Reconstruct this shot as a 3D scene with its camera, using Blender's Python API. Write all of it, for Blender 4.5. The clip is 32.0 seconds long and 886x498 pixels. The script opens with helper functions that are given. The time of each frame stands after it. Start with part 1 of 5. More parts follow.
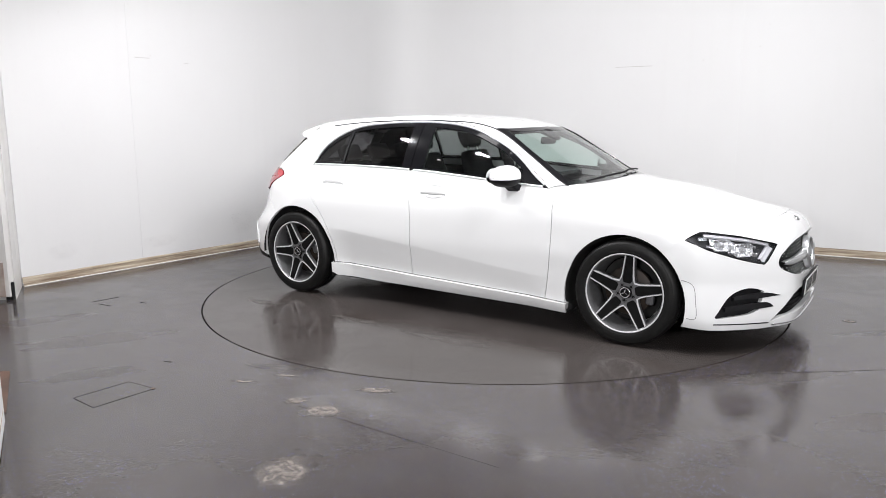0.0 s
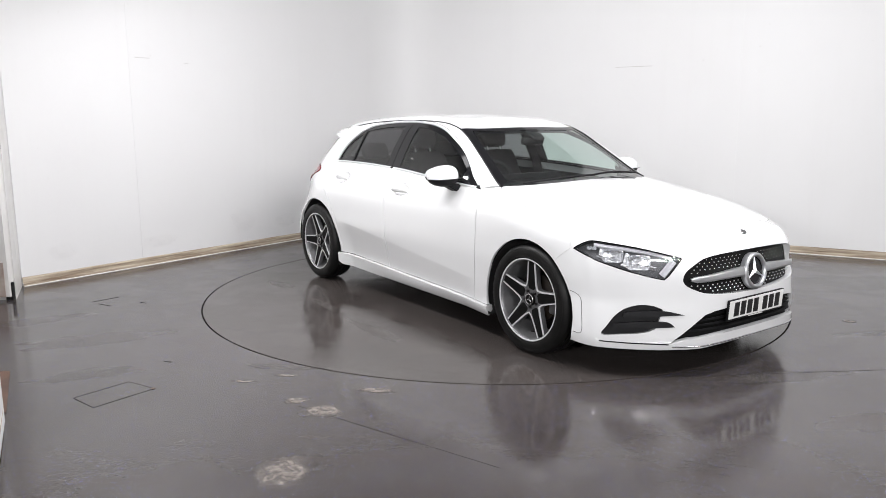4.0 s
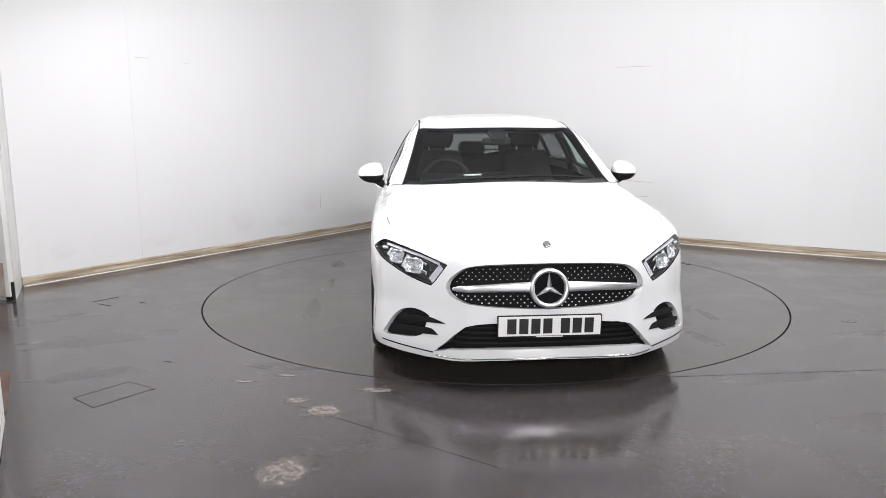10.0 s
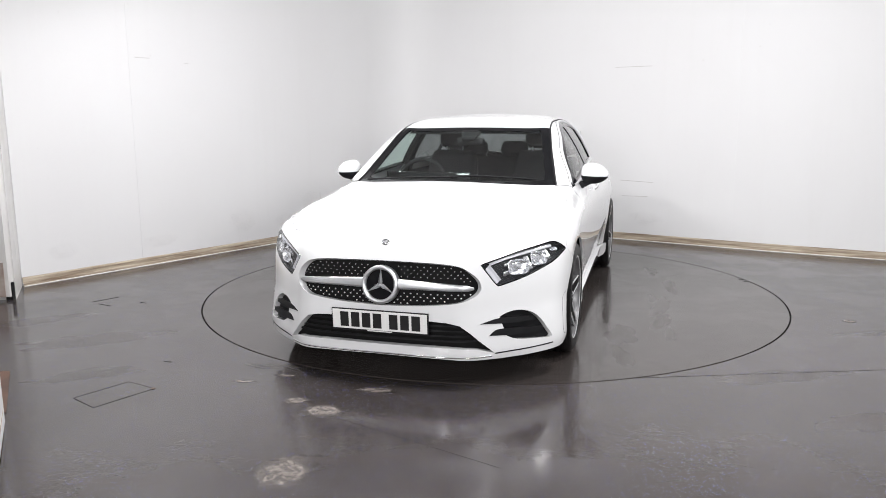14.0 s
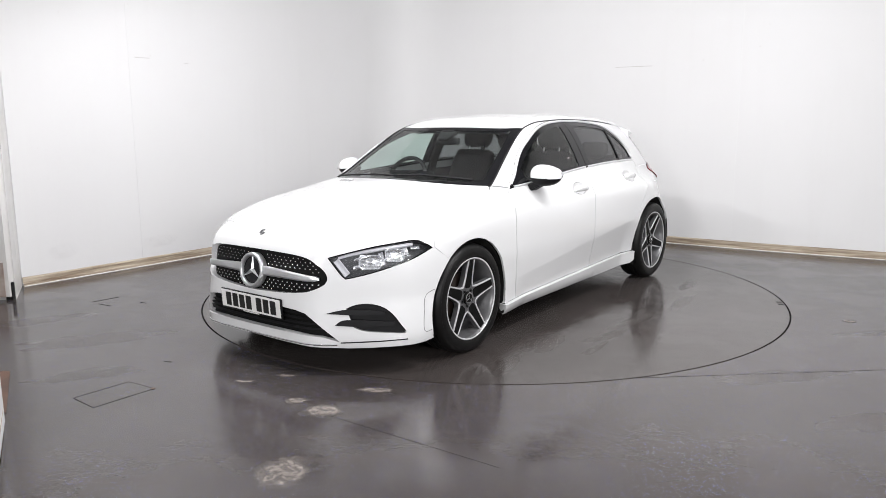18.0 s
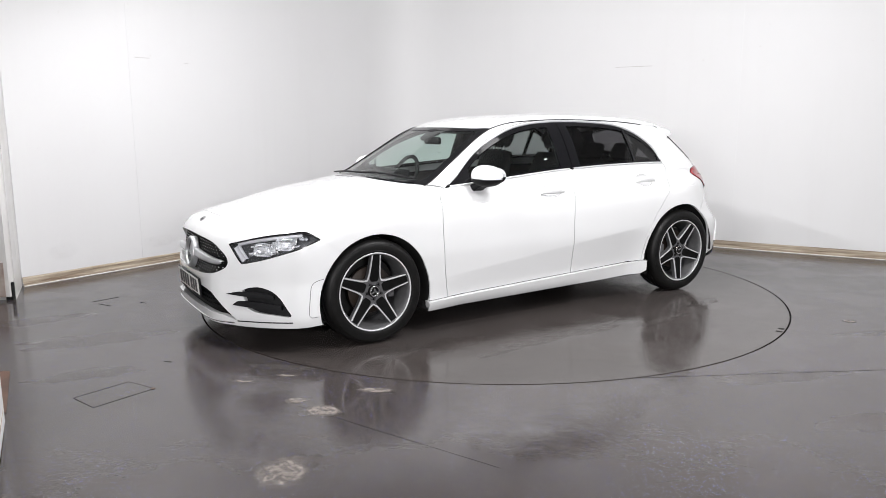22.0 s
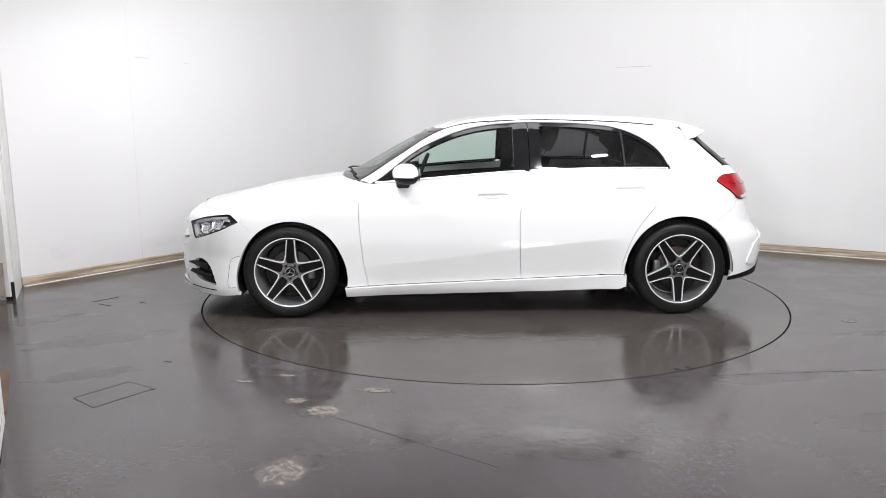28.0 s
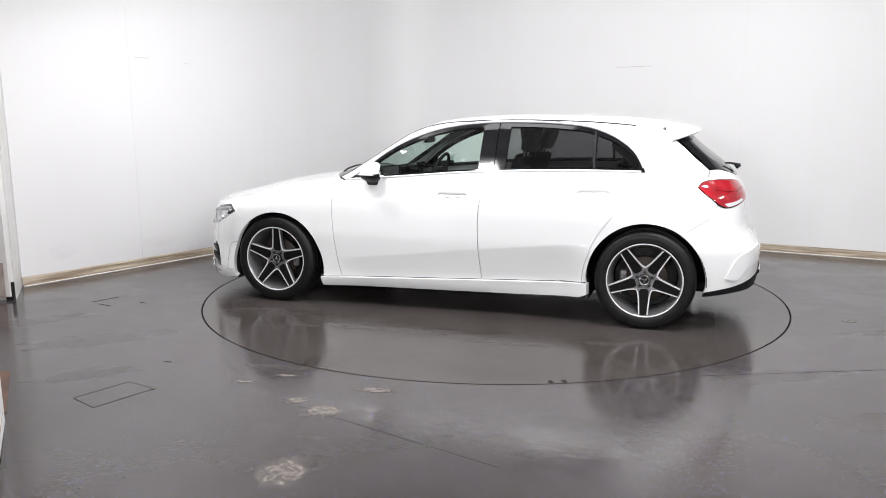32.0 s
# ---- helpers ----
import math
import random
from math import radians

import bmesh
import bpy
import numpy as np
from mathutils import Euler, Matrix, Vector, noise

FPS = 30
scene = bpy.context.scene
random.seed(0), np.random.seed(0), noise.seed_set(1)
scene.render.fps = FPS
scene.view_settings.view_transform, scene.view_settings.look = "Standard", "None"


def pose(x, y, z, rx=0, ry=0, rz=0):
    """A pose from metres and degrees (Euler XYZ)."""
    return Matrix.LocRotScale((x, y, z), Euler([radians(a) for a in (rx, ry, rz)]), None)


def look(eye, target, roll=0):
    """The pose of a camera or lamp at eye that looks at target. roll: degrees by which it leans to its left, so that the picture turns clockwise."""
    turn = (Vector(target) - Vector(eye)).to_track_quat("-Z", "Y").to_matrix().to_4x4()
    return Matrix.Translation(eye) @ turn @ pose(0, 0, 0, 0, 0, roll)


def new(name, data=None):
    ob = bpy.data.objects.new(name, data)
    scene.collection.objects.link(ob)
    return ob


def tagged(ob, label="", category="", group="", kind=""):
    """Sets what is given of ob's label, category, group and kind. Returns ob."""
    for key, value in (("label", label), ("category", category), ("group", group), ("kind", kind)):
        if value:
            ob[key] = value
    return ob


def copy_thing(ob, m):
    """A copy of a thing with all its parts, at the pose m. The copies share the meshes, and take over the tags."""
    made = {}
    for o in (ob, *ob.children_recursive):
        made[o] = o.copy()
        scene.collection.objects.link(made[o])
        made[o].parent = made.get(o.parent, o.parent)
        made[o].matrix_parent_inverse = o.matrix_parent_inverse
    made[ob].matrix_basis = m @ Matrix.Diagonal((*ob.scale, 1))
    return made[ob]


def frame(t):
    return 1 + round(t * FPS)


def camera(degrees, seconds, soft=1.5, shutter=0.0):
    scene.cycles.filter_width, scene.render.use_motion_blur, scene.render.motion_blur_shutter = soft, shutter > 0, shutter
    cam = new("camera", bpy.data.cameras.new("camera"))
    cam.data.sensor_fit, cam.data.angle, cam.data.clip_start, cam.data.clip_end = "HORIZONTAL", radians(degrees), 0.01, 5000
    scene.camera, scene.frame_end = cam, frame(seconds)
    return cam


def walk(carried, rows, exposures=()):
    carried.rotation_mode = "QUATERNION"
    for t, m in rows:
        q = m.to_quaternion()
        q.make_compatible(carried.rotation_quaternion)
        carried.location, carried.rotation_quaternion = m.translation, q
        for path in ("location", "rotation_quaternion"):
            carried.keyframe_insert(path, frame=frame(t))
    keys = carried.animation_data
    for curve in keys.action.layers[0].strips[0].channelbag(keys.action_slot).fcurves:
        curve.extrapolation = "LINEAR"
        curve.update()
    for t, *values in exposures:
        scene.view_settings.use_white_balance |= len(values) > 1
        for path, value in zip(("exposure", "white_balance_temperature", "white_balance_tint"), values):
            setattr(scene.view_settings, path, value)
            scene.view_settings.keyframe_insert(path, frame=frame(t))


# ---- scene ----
EYE = (0.0, -5.9932, 1.3657)
cam = camera(61.29, 32.0, soft=0.8)
SHOT = look(EYE, (-0.6207, 3.8422, -0.3312), -0.261)
walk(cam, [(0.0, SHOT), (32.0, SHOT)])
scene.view_settings.exposure = 0.06

# seconds and degrees of the turntable, and the car's place on it
TURN = [(0, -29.88), (1, -35.07), (2, -40.27), (3, -45.46), (4, -50.66), (5, -55.9), (6, -61.1), (7, -66.29), (8, -71.53), (9, -76.78), (10, -82.07),
        (11, -87.37), (12, -92.61), (13, -97.91), (14, -103.15), (15, -108.45), (16, -113.64), (17, -118.88), (18, -124.13), (19, -129.32), (20, -134.47), (21, -139.56),
        (22, -144.71), (23, -149.8), (24, -154.9), (25, -159.99), (26, -165.09), (27, -170.13), (28, -175.12), (29, -180.12), (30, -185.01), (31, -189.86), (32, -194.7)]
CAR_X, CAR_Y = 0.0974, -0.0242

world = bpy.data.worlds.new("world")
scene.world = world
world.use_nodes = True
world.node_tree.nodes["Background"].inputs[0].default_value = (0.8, 0.85, 0.9, 1)
world.node_tree.nodes["Background"].inputs[1].default_value = 0.05
CEILING = 3.6


def flood_fill_lamp(x, y, z, aim, sx, sy, watts):
    lamp = bpy.data.lights.new("flood_fill_light", "AREA")
    lamp.shape, lamp.size, lamp.size_y, lamp.energy, lamp.color = "RECTANGLE", sx, sy, watts, (0.995, 0.985, 1.0)
    ob = new("flood_fill_light", lamp)
    ob.matrix_world = look((x, y, z), aim)
    return ob


# LED floods under the ceiling in an arc on the viewer's side, then added fill
for lx, ly, lz, aim, size, power in (
        (-2.75, -0.30, 3.3, (0.2, -0.8, 0.0), (0.20, 0.07), 42), (-2.15, -1.35, 3.3, (0.2, -0.3, 0.0), (0.20, 0.07), 46), (-1.15, -2.50, 3.3, (-0.5, 0.6, 0.2), (0.20, 0.07), 42),
        (1.25, -2.60, 3.3, (0.4, 0.2, 0.0), (0.20, 0.07), 40), (1.85, -2.10, 3.3, (0.7, 0.2, 0.0), (0.20, 0.07), 40),
        # unseen wide lamps, added to fill the walls, the car's sides and the floor
        (2.9, -3.4, 3.2, (-3.2, 1.6, 0.5), (1.3, 0.8), 62), (4.9, -2.6, 3.2, (-3.4, 1.0, 0.6), (0.7, 0.35), 27),
        (-1.9, -7.4, 1.95, (-0.9, 0.0, 0.4), (0.9, 0.4), 116), (1.9, -7.4, 1.95, (0.2, 0.3, 0.4), (0.9, 0.4), 106), (0.0, -0.6, 3.5, (0.0, -0.5, 0.0), (3.4, 0.5), 44)):
    flood_fill_lamp(lx, ly, lz, aim, size[0], size[1], power)


# ---- materials ----
def material(name, base, rough=0.5, metal=0.0, coat=0.0, spec=0.5):
    m = bpy.data.materials.new(name)
    m.use_nodes = True
    b = m.node_tree.nodes["Principled BSDF"]
    b.inputs["Base Color"].default_value = (*base, 1)
    b.inputs["Roughness"].default_value = rough
    b.inputs["Metallic"].default_value = metal
    b.inputs["Coat Weight"].default_value = coat
    b.inputs["Coat Roughness"].default_value = 0.03
    b.inputs["Specular IOR Level"].default_value = spec
    return m


def node(m, kind, **values):
    n = m.node_tree.nodes.new(kind)
    for key, value in values.items():
        n.inputs[key.replace("_", " ")].default_value = value
    return n


def link(m, a, b):
    m.node_tree.links.new(a, b)


def ramp(m, source, stops):
    r = m.node_tree.nodes.new("ShaderNodeValToRGB")
    while len(r.color_ramp.elements) < len(stops):
        r.color_ramp.elements.new(0.5)
    for e, (p, c) in zip(r.color_ramp.elements, stops):
        e.position, e.color = p, (*c, 1)
    link(m, source, r.inputs[0])
    return r.outputs[0]


def coords(m, scale=(1, 1, 1)):
    c = m.node_tree.nodes.new("ShaderNodeTexCoord")
    p = m.node_tree.nodes.new("ShaderNodeMapping")
    p.inputs["Scale"].default_value = scale
    link(m, c.outputs["Object"], p.inputs[0])
    return p.outputs[0]


def noise_tex(m, where, scale, detail=4, rough=0.6):
    n = node(m, "ShaderNodeTexNoise", Scale=scale, Detail=detail, Roughness=rough)
    link(m, where, n.inputs["Vector"])
    return n.outputs["Fac"]


def mix(m, fac, a, b):
    x = m.node_tree.nodes.new("ShaderNodeMix")
    x.data_type = "RGBA"
    for socket, value in ((x.inputs[0], fac), (x.inputs[6], a), (x.inputs[7], b)):
        if isinstance(value, (tuple, float, int)):
            socket.default_value = (*value, 1) if isinstance(value, tuple) else value
        else:
            link(m, value, socket)
    return x.outputs[2]


def bump(m, height, strength, distance=0.01):
    b = node(m, "ShaderNodeBump", Strength=strength, Distance=distance)
    link(m, height, b.inputs["Height"])
    link(m, b.outputs[0], m.node_tree.nodes["Principled BSDF"].inputs["Normal"])


def bsdf(m):
    return m.node_tree.nodes["Principled BSDF"].inputs


def vary(m, base, other, scale, rough=None, relief=0.0, fine=60.0, stretch=(1, 1, 1)):
    """Two-scale colour variation, optional roughness range and relief."""
    w = coords(m, stretch)
    big, small = noise_tex(m, w, scale), noise_tex(m, w, fine)
    c = mix(m, ramp(m, big, [(0.35, (0, 0, 0)), (0.7, (1, 1, 1))]), base, other)
    link(m, c, bsdf(m)["Base Color"])
    if rough:
        link(m, ramp(m, big, [(0.3, (rough[0],) * 3), (0.7, (rough[1],) * 3)]), bsdf(m)["Roughness"])
    if relief:
        bump(m, small, relief, 0.002)
    return m


def glass(name, tint, rough=0.0, shine=0.06):
    m = bpy.data.materials.new(name)
    m.use_nodes = True
    t = m.node_tree
    t.nodes.clear()
    out = t.nodes.new("ShaderNodeOutputMaterial")
    clear = t.nodes.new("ShaderNodeBsdfTransparent")
    clear.inputs[0].default_value = (*tint, 1)
    gloss = t.nodes.new("ShaderNodeBsdfGlossy")
    gloss.inputs["Roughness"].default_value = rough
    rim = t.nodes.new("ShaderNodeLayerWeight")
    rim.inputs["Blend"].default_value = 0.5
    power = t.nodes.new("ShaderNodeMath")
    power.operation = "POWER"
    power.inputs[1].default_value = 5.0
    t.links.new(rim.outputs["Facing"], power.inputs[0])
    fres = t.nodes.new("ShaderNodeMath")
    fres.operation = "MULTIPLY_ADD"
    fres.inputs[1].default_value = 1.0 - shine
    fres.inputs[2].default_value = shine
    t.links.new(power.outputs[0], fres.inputs[0])
    m_ = t.nodes.new("ShaderNodeMixShader")
    t.links.new(fres.outputs[0], m_.inputs[0])
    t.links.new(clear.outputs[0], m_.inputs[1])
    t.links.new(gloss.outputs[0], m_.inputs[2])
    t.links.new(m_.outputs[0], out.inputs[0])
    return m


PAINT = vary(material("white_paint", (0.8, 0.8, 0.8), 0.22, coat=1.0), (0.705, 0.71, 0.712), (0.695, 0.70, 0.704), 1.5)
TRIM = vary(material("black_plastic", (0.008, 0.008, 0.009), 0.55, spec=0.2), (0.007, 0.007, 0.008), (0.011, 0.011, 0.012), 9, relief=0.1, fine=400)
MESH_BLACK = material("grille_black", (0.004, 0.004, 0.004), 0.7, spec=0.15)
GLOSS_BLACK = material("gloss_black", (0.006, 0.006, 0.007), 0.07, spec=0.25)
LINER = vary(material("dark_liner", (0.012, 0.012, 0.012), 0.85), (0.010, 0.010, 0.010), (0.02, 0.019, 0.018), 6)
CHROME = material("chrome", (0.72, 0.73, 0.74), 0.12, metal=1.0)
WINDOW_TRIM = material("window_chrome", (0.74, 0.75, 0.76), 0.32, metal=0.55)
SATIN = material("satin_silver", (0.60, 0.61, 0.62), 0.30, metal=0.9)
RUBBER = vary(material("tyre_rubber", (0.006, 0.006, 0.006), 0.42, spec=0.22), (0.0045, 0.0045, 0.0045), (0.008, 0.0078, 0.0075), 14, relief=0.2, fine=300)
ALLOY_DARK = vary(material("grey_alloy", (0.15, 0.15, 0.155), 0.33, metal=0.6), (0.13, 0.13, 0.135), (0.18, 0.18, 0.185), 20)
BARREL = vary(material("barrel_grey", (0.2, 0.2, 0.205), 0.36, metal=0.5), (0.14, 0.14, 0.143), (0.18, 0.18, 0.183), 20)
SPOKE_DARK = vary(material("dark_spoke_paint", (0.005, 0.005, 0.005), 0.5, spec=0.08), (0.004, 0.004, 0.004), (0.007, 0.007, 0.007), 20)
ALLOY_CUT = vary(material("machined_alloy", (0.8, 0.8, 0.81), 0.32, metal=0.3), (0.60, 0.60, 0.61), (0.68, 0.68, 0.69), 60)
PIN = material("bright_pin", (0.85, 0.85, 0.86), 0.35, metal=0.7)
DISC = vary(material("brake_disc", (0.03, 0.02, 0.015), 0.5, metal=0.5), (0.026, 0.022, 0.020), (0.034, 0.021, 0.013), 10)
WINDSCREEN = glass("windscreen_glass", (0.80, 0.90, 0.87), shine=0.14)
SIDE_GLASS = glass("door_glass", (0.82, 0.925, 0.875))
PRIVACY = glass("privacy_glass", (0.30, 0.30, 0.31))
LENS = glass("lamp_lens", (0.93, 0.94, 0.95), shine=0.02)
RED_LENS = vary(material("red_lens", (0.38, 0.006, 0.014), 0.10, coat=1.0), (0.34, 0.006, 0.014), (0.22, 0.004, 0.009), 14)
WHITE_LENS = material("clear_lens", (0.58, 0.58, 0.61), 0.15)
LAMP_BODY = material("lamp_housing", (0.045, 0.046, 0.050), 0.35, metal=0.3)
REFLECTOR = material("lamp_reflector", (0.80, 0.81, 0.83), 0.22, metal=0.8)
facets = node(REFLECTOR, "ShaderNodeTexVoronoi", Scale=15.0)
link(REFLECTOR, coords(REFLECTOR, (1, 1, 2.2)), facets.inputs["Vector"])
bump(REFLECTOR, facets.outputs["Distance"], 0.4, 0.010)
LEATHER = vary(material("black_upholstery", (0.010, 0.010, 0.011), 0.75, spec=0.15), (0.009, 0.009, 0.010), (0.014, 0.014, 0.015), 12, relief=0.2, fine=250)
HEADLINER = vary(material("black_headliner", (0.03, 0.03, 0.03), 0.9), (0.028, 0.028, 0.028), (0.036, 0.036, 0.035), 20)
PLATE_WHITE = material("plate_white", (0.78, 0.78, 0.76), 0.35)
PLATE_BLACK = material("plate_black", (0.01, 0.01, 0.01), 0.4)
MIRROR = material("mirror_glass", (0.85, 0.86, 0.87), 0.01, metal=1.0)


def make_wall_paint():
    m = material("wall_paint", (0.8, 0.8, 0.79), 0.55)
    w = coords(m)
    blotch = ramp(m, noise_tex(m, w, 0.5, 3), [(0.35, (0.735, 0.735, 0.737)), (0.7, (0.712, 0.710, 0.711))])
    streak = noise_tex(m, coords(m, (6, 6, 0.35)), 1.2, 3)
    c = mix(m, ramp(m, streak, [(0.55, (0, 0, 0)), (0.8, (0.14, 0.14, 0.14))]), blotch, (0.66, 0.65, 0.645))
    fleck = ramp(m, noise_tex(m, w, 28, 2), [(0.74, (0, 0, 0)), (0.79, (0.35, 0.35, 0.35))])
    link(m, mix(m, fleck, c, (0.52, 0.49, 0.45)), bsdf(m)["Base Color"])
    bump(m, noise_tex(m, w, 45, 3), 0.12, 0.003)
    return m


def make_floor(name, flecks):
    m = material(name, (0.04, 0.038, 0.037), 0.2)
    w = coords(m)
    cloud = noise_tex(m, w, 0.9, 6, 0.65)
    base = ramp(m, cloud, [(0.3, (0.044, 0.037, 0.0345)), (0.55, (0.057, 0.050, 0.0475)), (0.8, (0.074, 0.067, 0.066))])
    streak = ramp(m, noise_tex(m, coords(m, (1.5, 9, 1)), 1.0, 5), [(0.5, (0, 0, 0)), (0.8, (0.45, 0.45, 0.45))])
    base = mix(m, streak, base, (0.066, 0.050, 0.043))
    out = base
    for scale, lo, size in flecks:
        cell = node(m, "ShaderNodeTexVoronoi", Scale=scale)
        link(m, w, cell.inputs["Vector"])
        pick = m.node_tree.nodes.new("ShaderNodeSeparateColor")
        link(m, cell.outputs["Color"], pick.inputs[0])
        near = ramp(m, cell.outputs["Distance"], [(size, (1, 1, 1)), (size + 0.03, (0, 0, 0))])
        some = ramp(m, pick.outputs[0], [(lo, (0, 0, 0)), (lo + 0.02, (1, 1, 1))])
        both = mix(m, near, (0.0, 0.0, 0.0), some)
        tone = ramp(m, pick.outputs[1], [(0.0, (0.11, 0.12, 0.55)), (0.55, (0.19, 0.22, 0.70)), (0.72, (0.42, 0.45, 0.70)), (0.93, (0.74, 0.75, 0.84)), (1.0, (0.40, 0.29, 0.21))])
        out = mix(m, both, out, tone)
    link(m, out, bsdf(m)["Base Color"])
    wet = noise_tex(m, w, 1.7, 7, 0.72)
    rough = ramp(m, wet, [(0.30, (0.05, 0.05, 0.05)), (0.44, (0.12, 0.12, 0.12)), (0.52, (0.21, 0.21, 0.21)), (0.62, (0.15, 0.15, 0.15)), (0.75, (0.34, 0.34, 0.34))])
    link(m, rough, bsdf(m)["Roughness"])
    tall = ramp(m, noise_tex(m, w, 1.3, 3), [(0.55, (0, 0, 0)), (0.75, (1, 1, 1))])
    fine = noise_tex(m, w, 34, 5)
    prod = m.node_tree.nodes.new("ShaderNodeMath")
    prod.operation = "MULTIPLY"
    link(m, tall, prod.inputs[0])
    link(m, fine, prod.inputs[1])
    ripple = node(m, "ShaderNodeMath", )
    ripple.operation = "MULTIPLY_ADD"
    link(m, noise_tex(m, coords(m, (1, 1.6, 1)), 11, 4), ripple.inputs[0])
    ripple.inputs[1].default_value = 0.55
    link(m, prod.outputs[0], ripple.inputs[2])
    bump(m, ripple.outputs[0], 0.22, 0.004)
    return m


WALL = make_wall_paint()
FLOOR_SEAL = make_floor("sealed_floor", ((120.0, 0.70, 0.15), (75.0, 0.88, 0.11), (190.0, 0.82, 0.19)))
DECK_SEAL = make_floor("turntable_deck", ((90.0, 0.975, 0.05),))
SKIRT = vary(material("stained_skirting", (0.5, 0.42, 0.3), 0.55), (0.52, 0.45, 0.35), (0.17, 0.115, 0.075), 2.0, relief=0.2, stretch=(1, 1, 22))
BROWN = vary(material("brown_board", (0.12, 0.06, 0.035), 0.5), (0.13, 0.065, 0.04), (0.06, 0.035, 0.025), 5)
DOOR_PAINT = vary(material("door_paint", (0.72, 0.71, 0.70), 0.4), (0.74, 0.73, 0.72), (0.66, 0.64, 0.62), 2.5)


def make_patch(name, pale, dark, grain, cover, rough):
    """A worn patch whose cover breaks up and fades towards its rim."""
    m = vary(material(name, pale, rough), pale, dark, grain, relief=0.3, fine=120)
    t = m.node_tree
    c = t.nodes.new("ShaderNodeTexCoord")
    g = t.nodes.new("ShaderNodeVectorMath")
    g.operation = "DISTANCE"
    flat = t.nodes.new("ShaderNodeMapping")
    flat.inputs["Scale"].default_value = (1, 1, 0)
    link(m, c.outputs["Generated"], flat.inputs[0])
    link(m, flat.outputs[0], g.inputs[0])
    g.inputs[1].default_value = (0.5, 0.5, 0)
    rim = ramp(m, g.outputs["Value"], [(0.27, (1, 1, 1)), (0.44, (0, 0, 0))])
    spots = ramp(m, noise_tex(m, coords(m), grain * 1.6, 6, 0.7), [(0.36, (0.05, 0.05, 0.05)), (0.62, (1, 1, 1))])
    mul = t.nodes.new("ShaderNodeMath")
    mul.operation = "MULTIPLY"
    link(m, rim, mul.inputs[0])
    link(m, spots, mul.inputs[1])
    low = t.nodes.new("ShaderNodeMath")
    low.operation = "MULTIPLY"
    low.inputs[1].default_value = cover
    link(m, mul.outputs[0], low.inputs[0])
    clear = t.nodes.new("ShaderNodeBsdfTransparent")
    both = t.nodes.new("ShaderNodeMixShader")
    link(m, low.outputs[0], both.inputs[0])
    link(m, clear.outputs[0], both.inputs[1])
    link(m, t.nodes["Principled BSDF"].outputs[0], both.inputs[2])
    link(m, both.outputs[0], t.nodes["Material Output"].inputs[0])
    return m


STAIN = make_patch("worn_patch", (0.30, 0.265, 0.24), (0.13, 0.11, 0.098), 13, 1.0, 0.6)
SCUFFED = make_patch("scuffed_patch", (0.22, 0.21, 0.20), (0.08, 0.07, 0.065), 9, 0.30, 0.45)
RUSTY = make_patch("rusty_patch", (0.085, 0.048, 0.030), (0.05, 0.035, 0.028), 5, 0.12, 0.2)
SMUDGE = make_patch("wall_smudge", (0.46, 0.37, 0.31), (0.54, 0.48, 0.44), 4, 0.05, 0.7)
GROOVE = material("floor_groove", (0.006, 0.006, 0.006), 0.9)
CEIL = vary(material("ceiling_paint", (0.45, 0.45, 0.45), 0.9), (0.36, 0.36, 0.36), (0.32, 0.32, 0.32), 0.6)


# ---- mesh helpers ----
def part(name, bm, mat, parent=None, label="", smooth=True):
    me = bpy.data.meshes.new(name)
    bm.to_mesh(me)
    bm.free()
    me.materials.append(mat)
    if smooth:
        me.shade_smooth()
    ob = new(name, me)
    if parent:
        ob.parent = parent
    if label:
        ob["label"] = label
    return ob


def thing(name, label, category, group="", kind=""):
    return tagged(new(name), label, category, group, kind)


def box(bm, x0, x1, y0, y1, z0, z1, bevel=0.0, m=None):
    vs = bmesh.ops.create_cube(bm, size=1.0)["verts"]
    for v in vs:
        v.co = Vector(((x0 + x1) / 2 + v.co.x * (x1 - x0), (y0 + y1) / 2 + v.co.y * (y1 - y0), (z0 + z1) / 2 + v.co.z * (z1 - z0)))
    if bevel:
        es = list({e for v in vs for e in v.link_edges})
        res = bmesh.ops.bevel(bm, geom=es, offset=bevel, segments=3, affect="EDGES", profile=0.5)
        vs = list({v for f in res["faces"] for v in f.verts} | {v for v in vs if v.is_valid})
    if m:
        for v in vs:
            v.co = m @ v.co
    return vs


def sharp(me, angle=35):
    me.set_sharp_from_angle(angle=radians(angle))


def lathe(bm, profile, segments=48, axis="Y", m=None):
    """Turn a profile of (radius, along) about an axis."""
    rings = []
    for i in range(segments):
        a = 2 * math.pi * i / segments
        ring = []
        for r, h in profile:
            p = (r * math.cos(a), h, r * math.sin(a)) if axis == "Y" else (r * math.cos(a), r * math.sin(a), h)
            ring.append(bm.verts.new(m @ Vector(p) if m else p))
        rings.append(ring)
    for i in range(segments):
        a, b = rings[i], rings[(i + 1) % segments]
        for j in range(len(profile) - 1):
            bm.faces.new((a[j], a[j + 1], b[j + 1], b[j]))


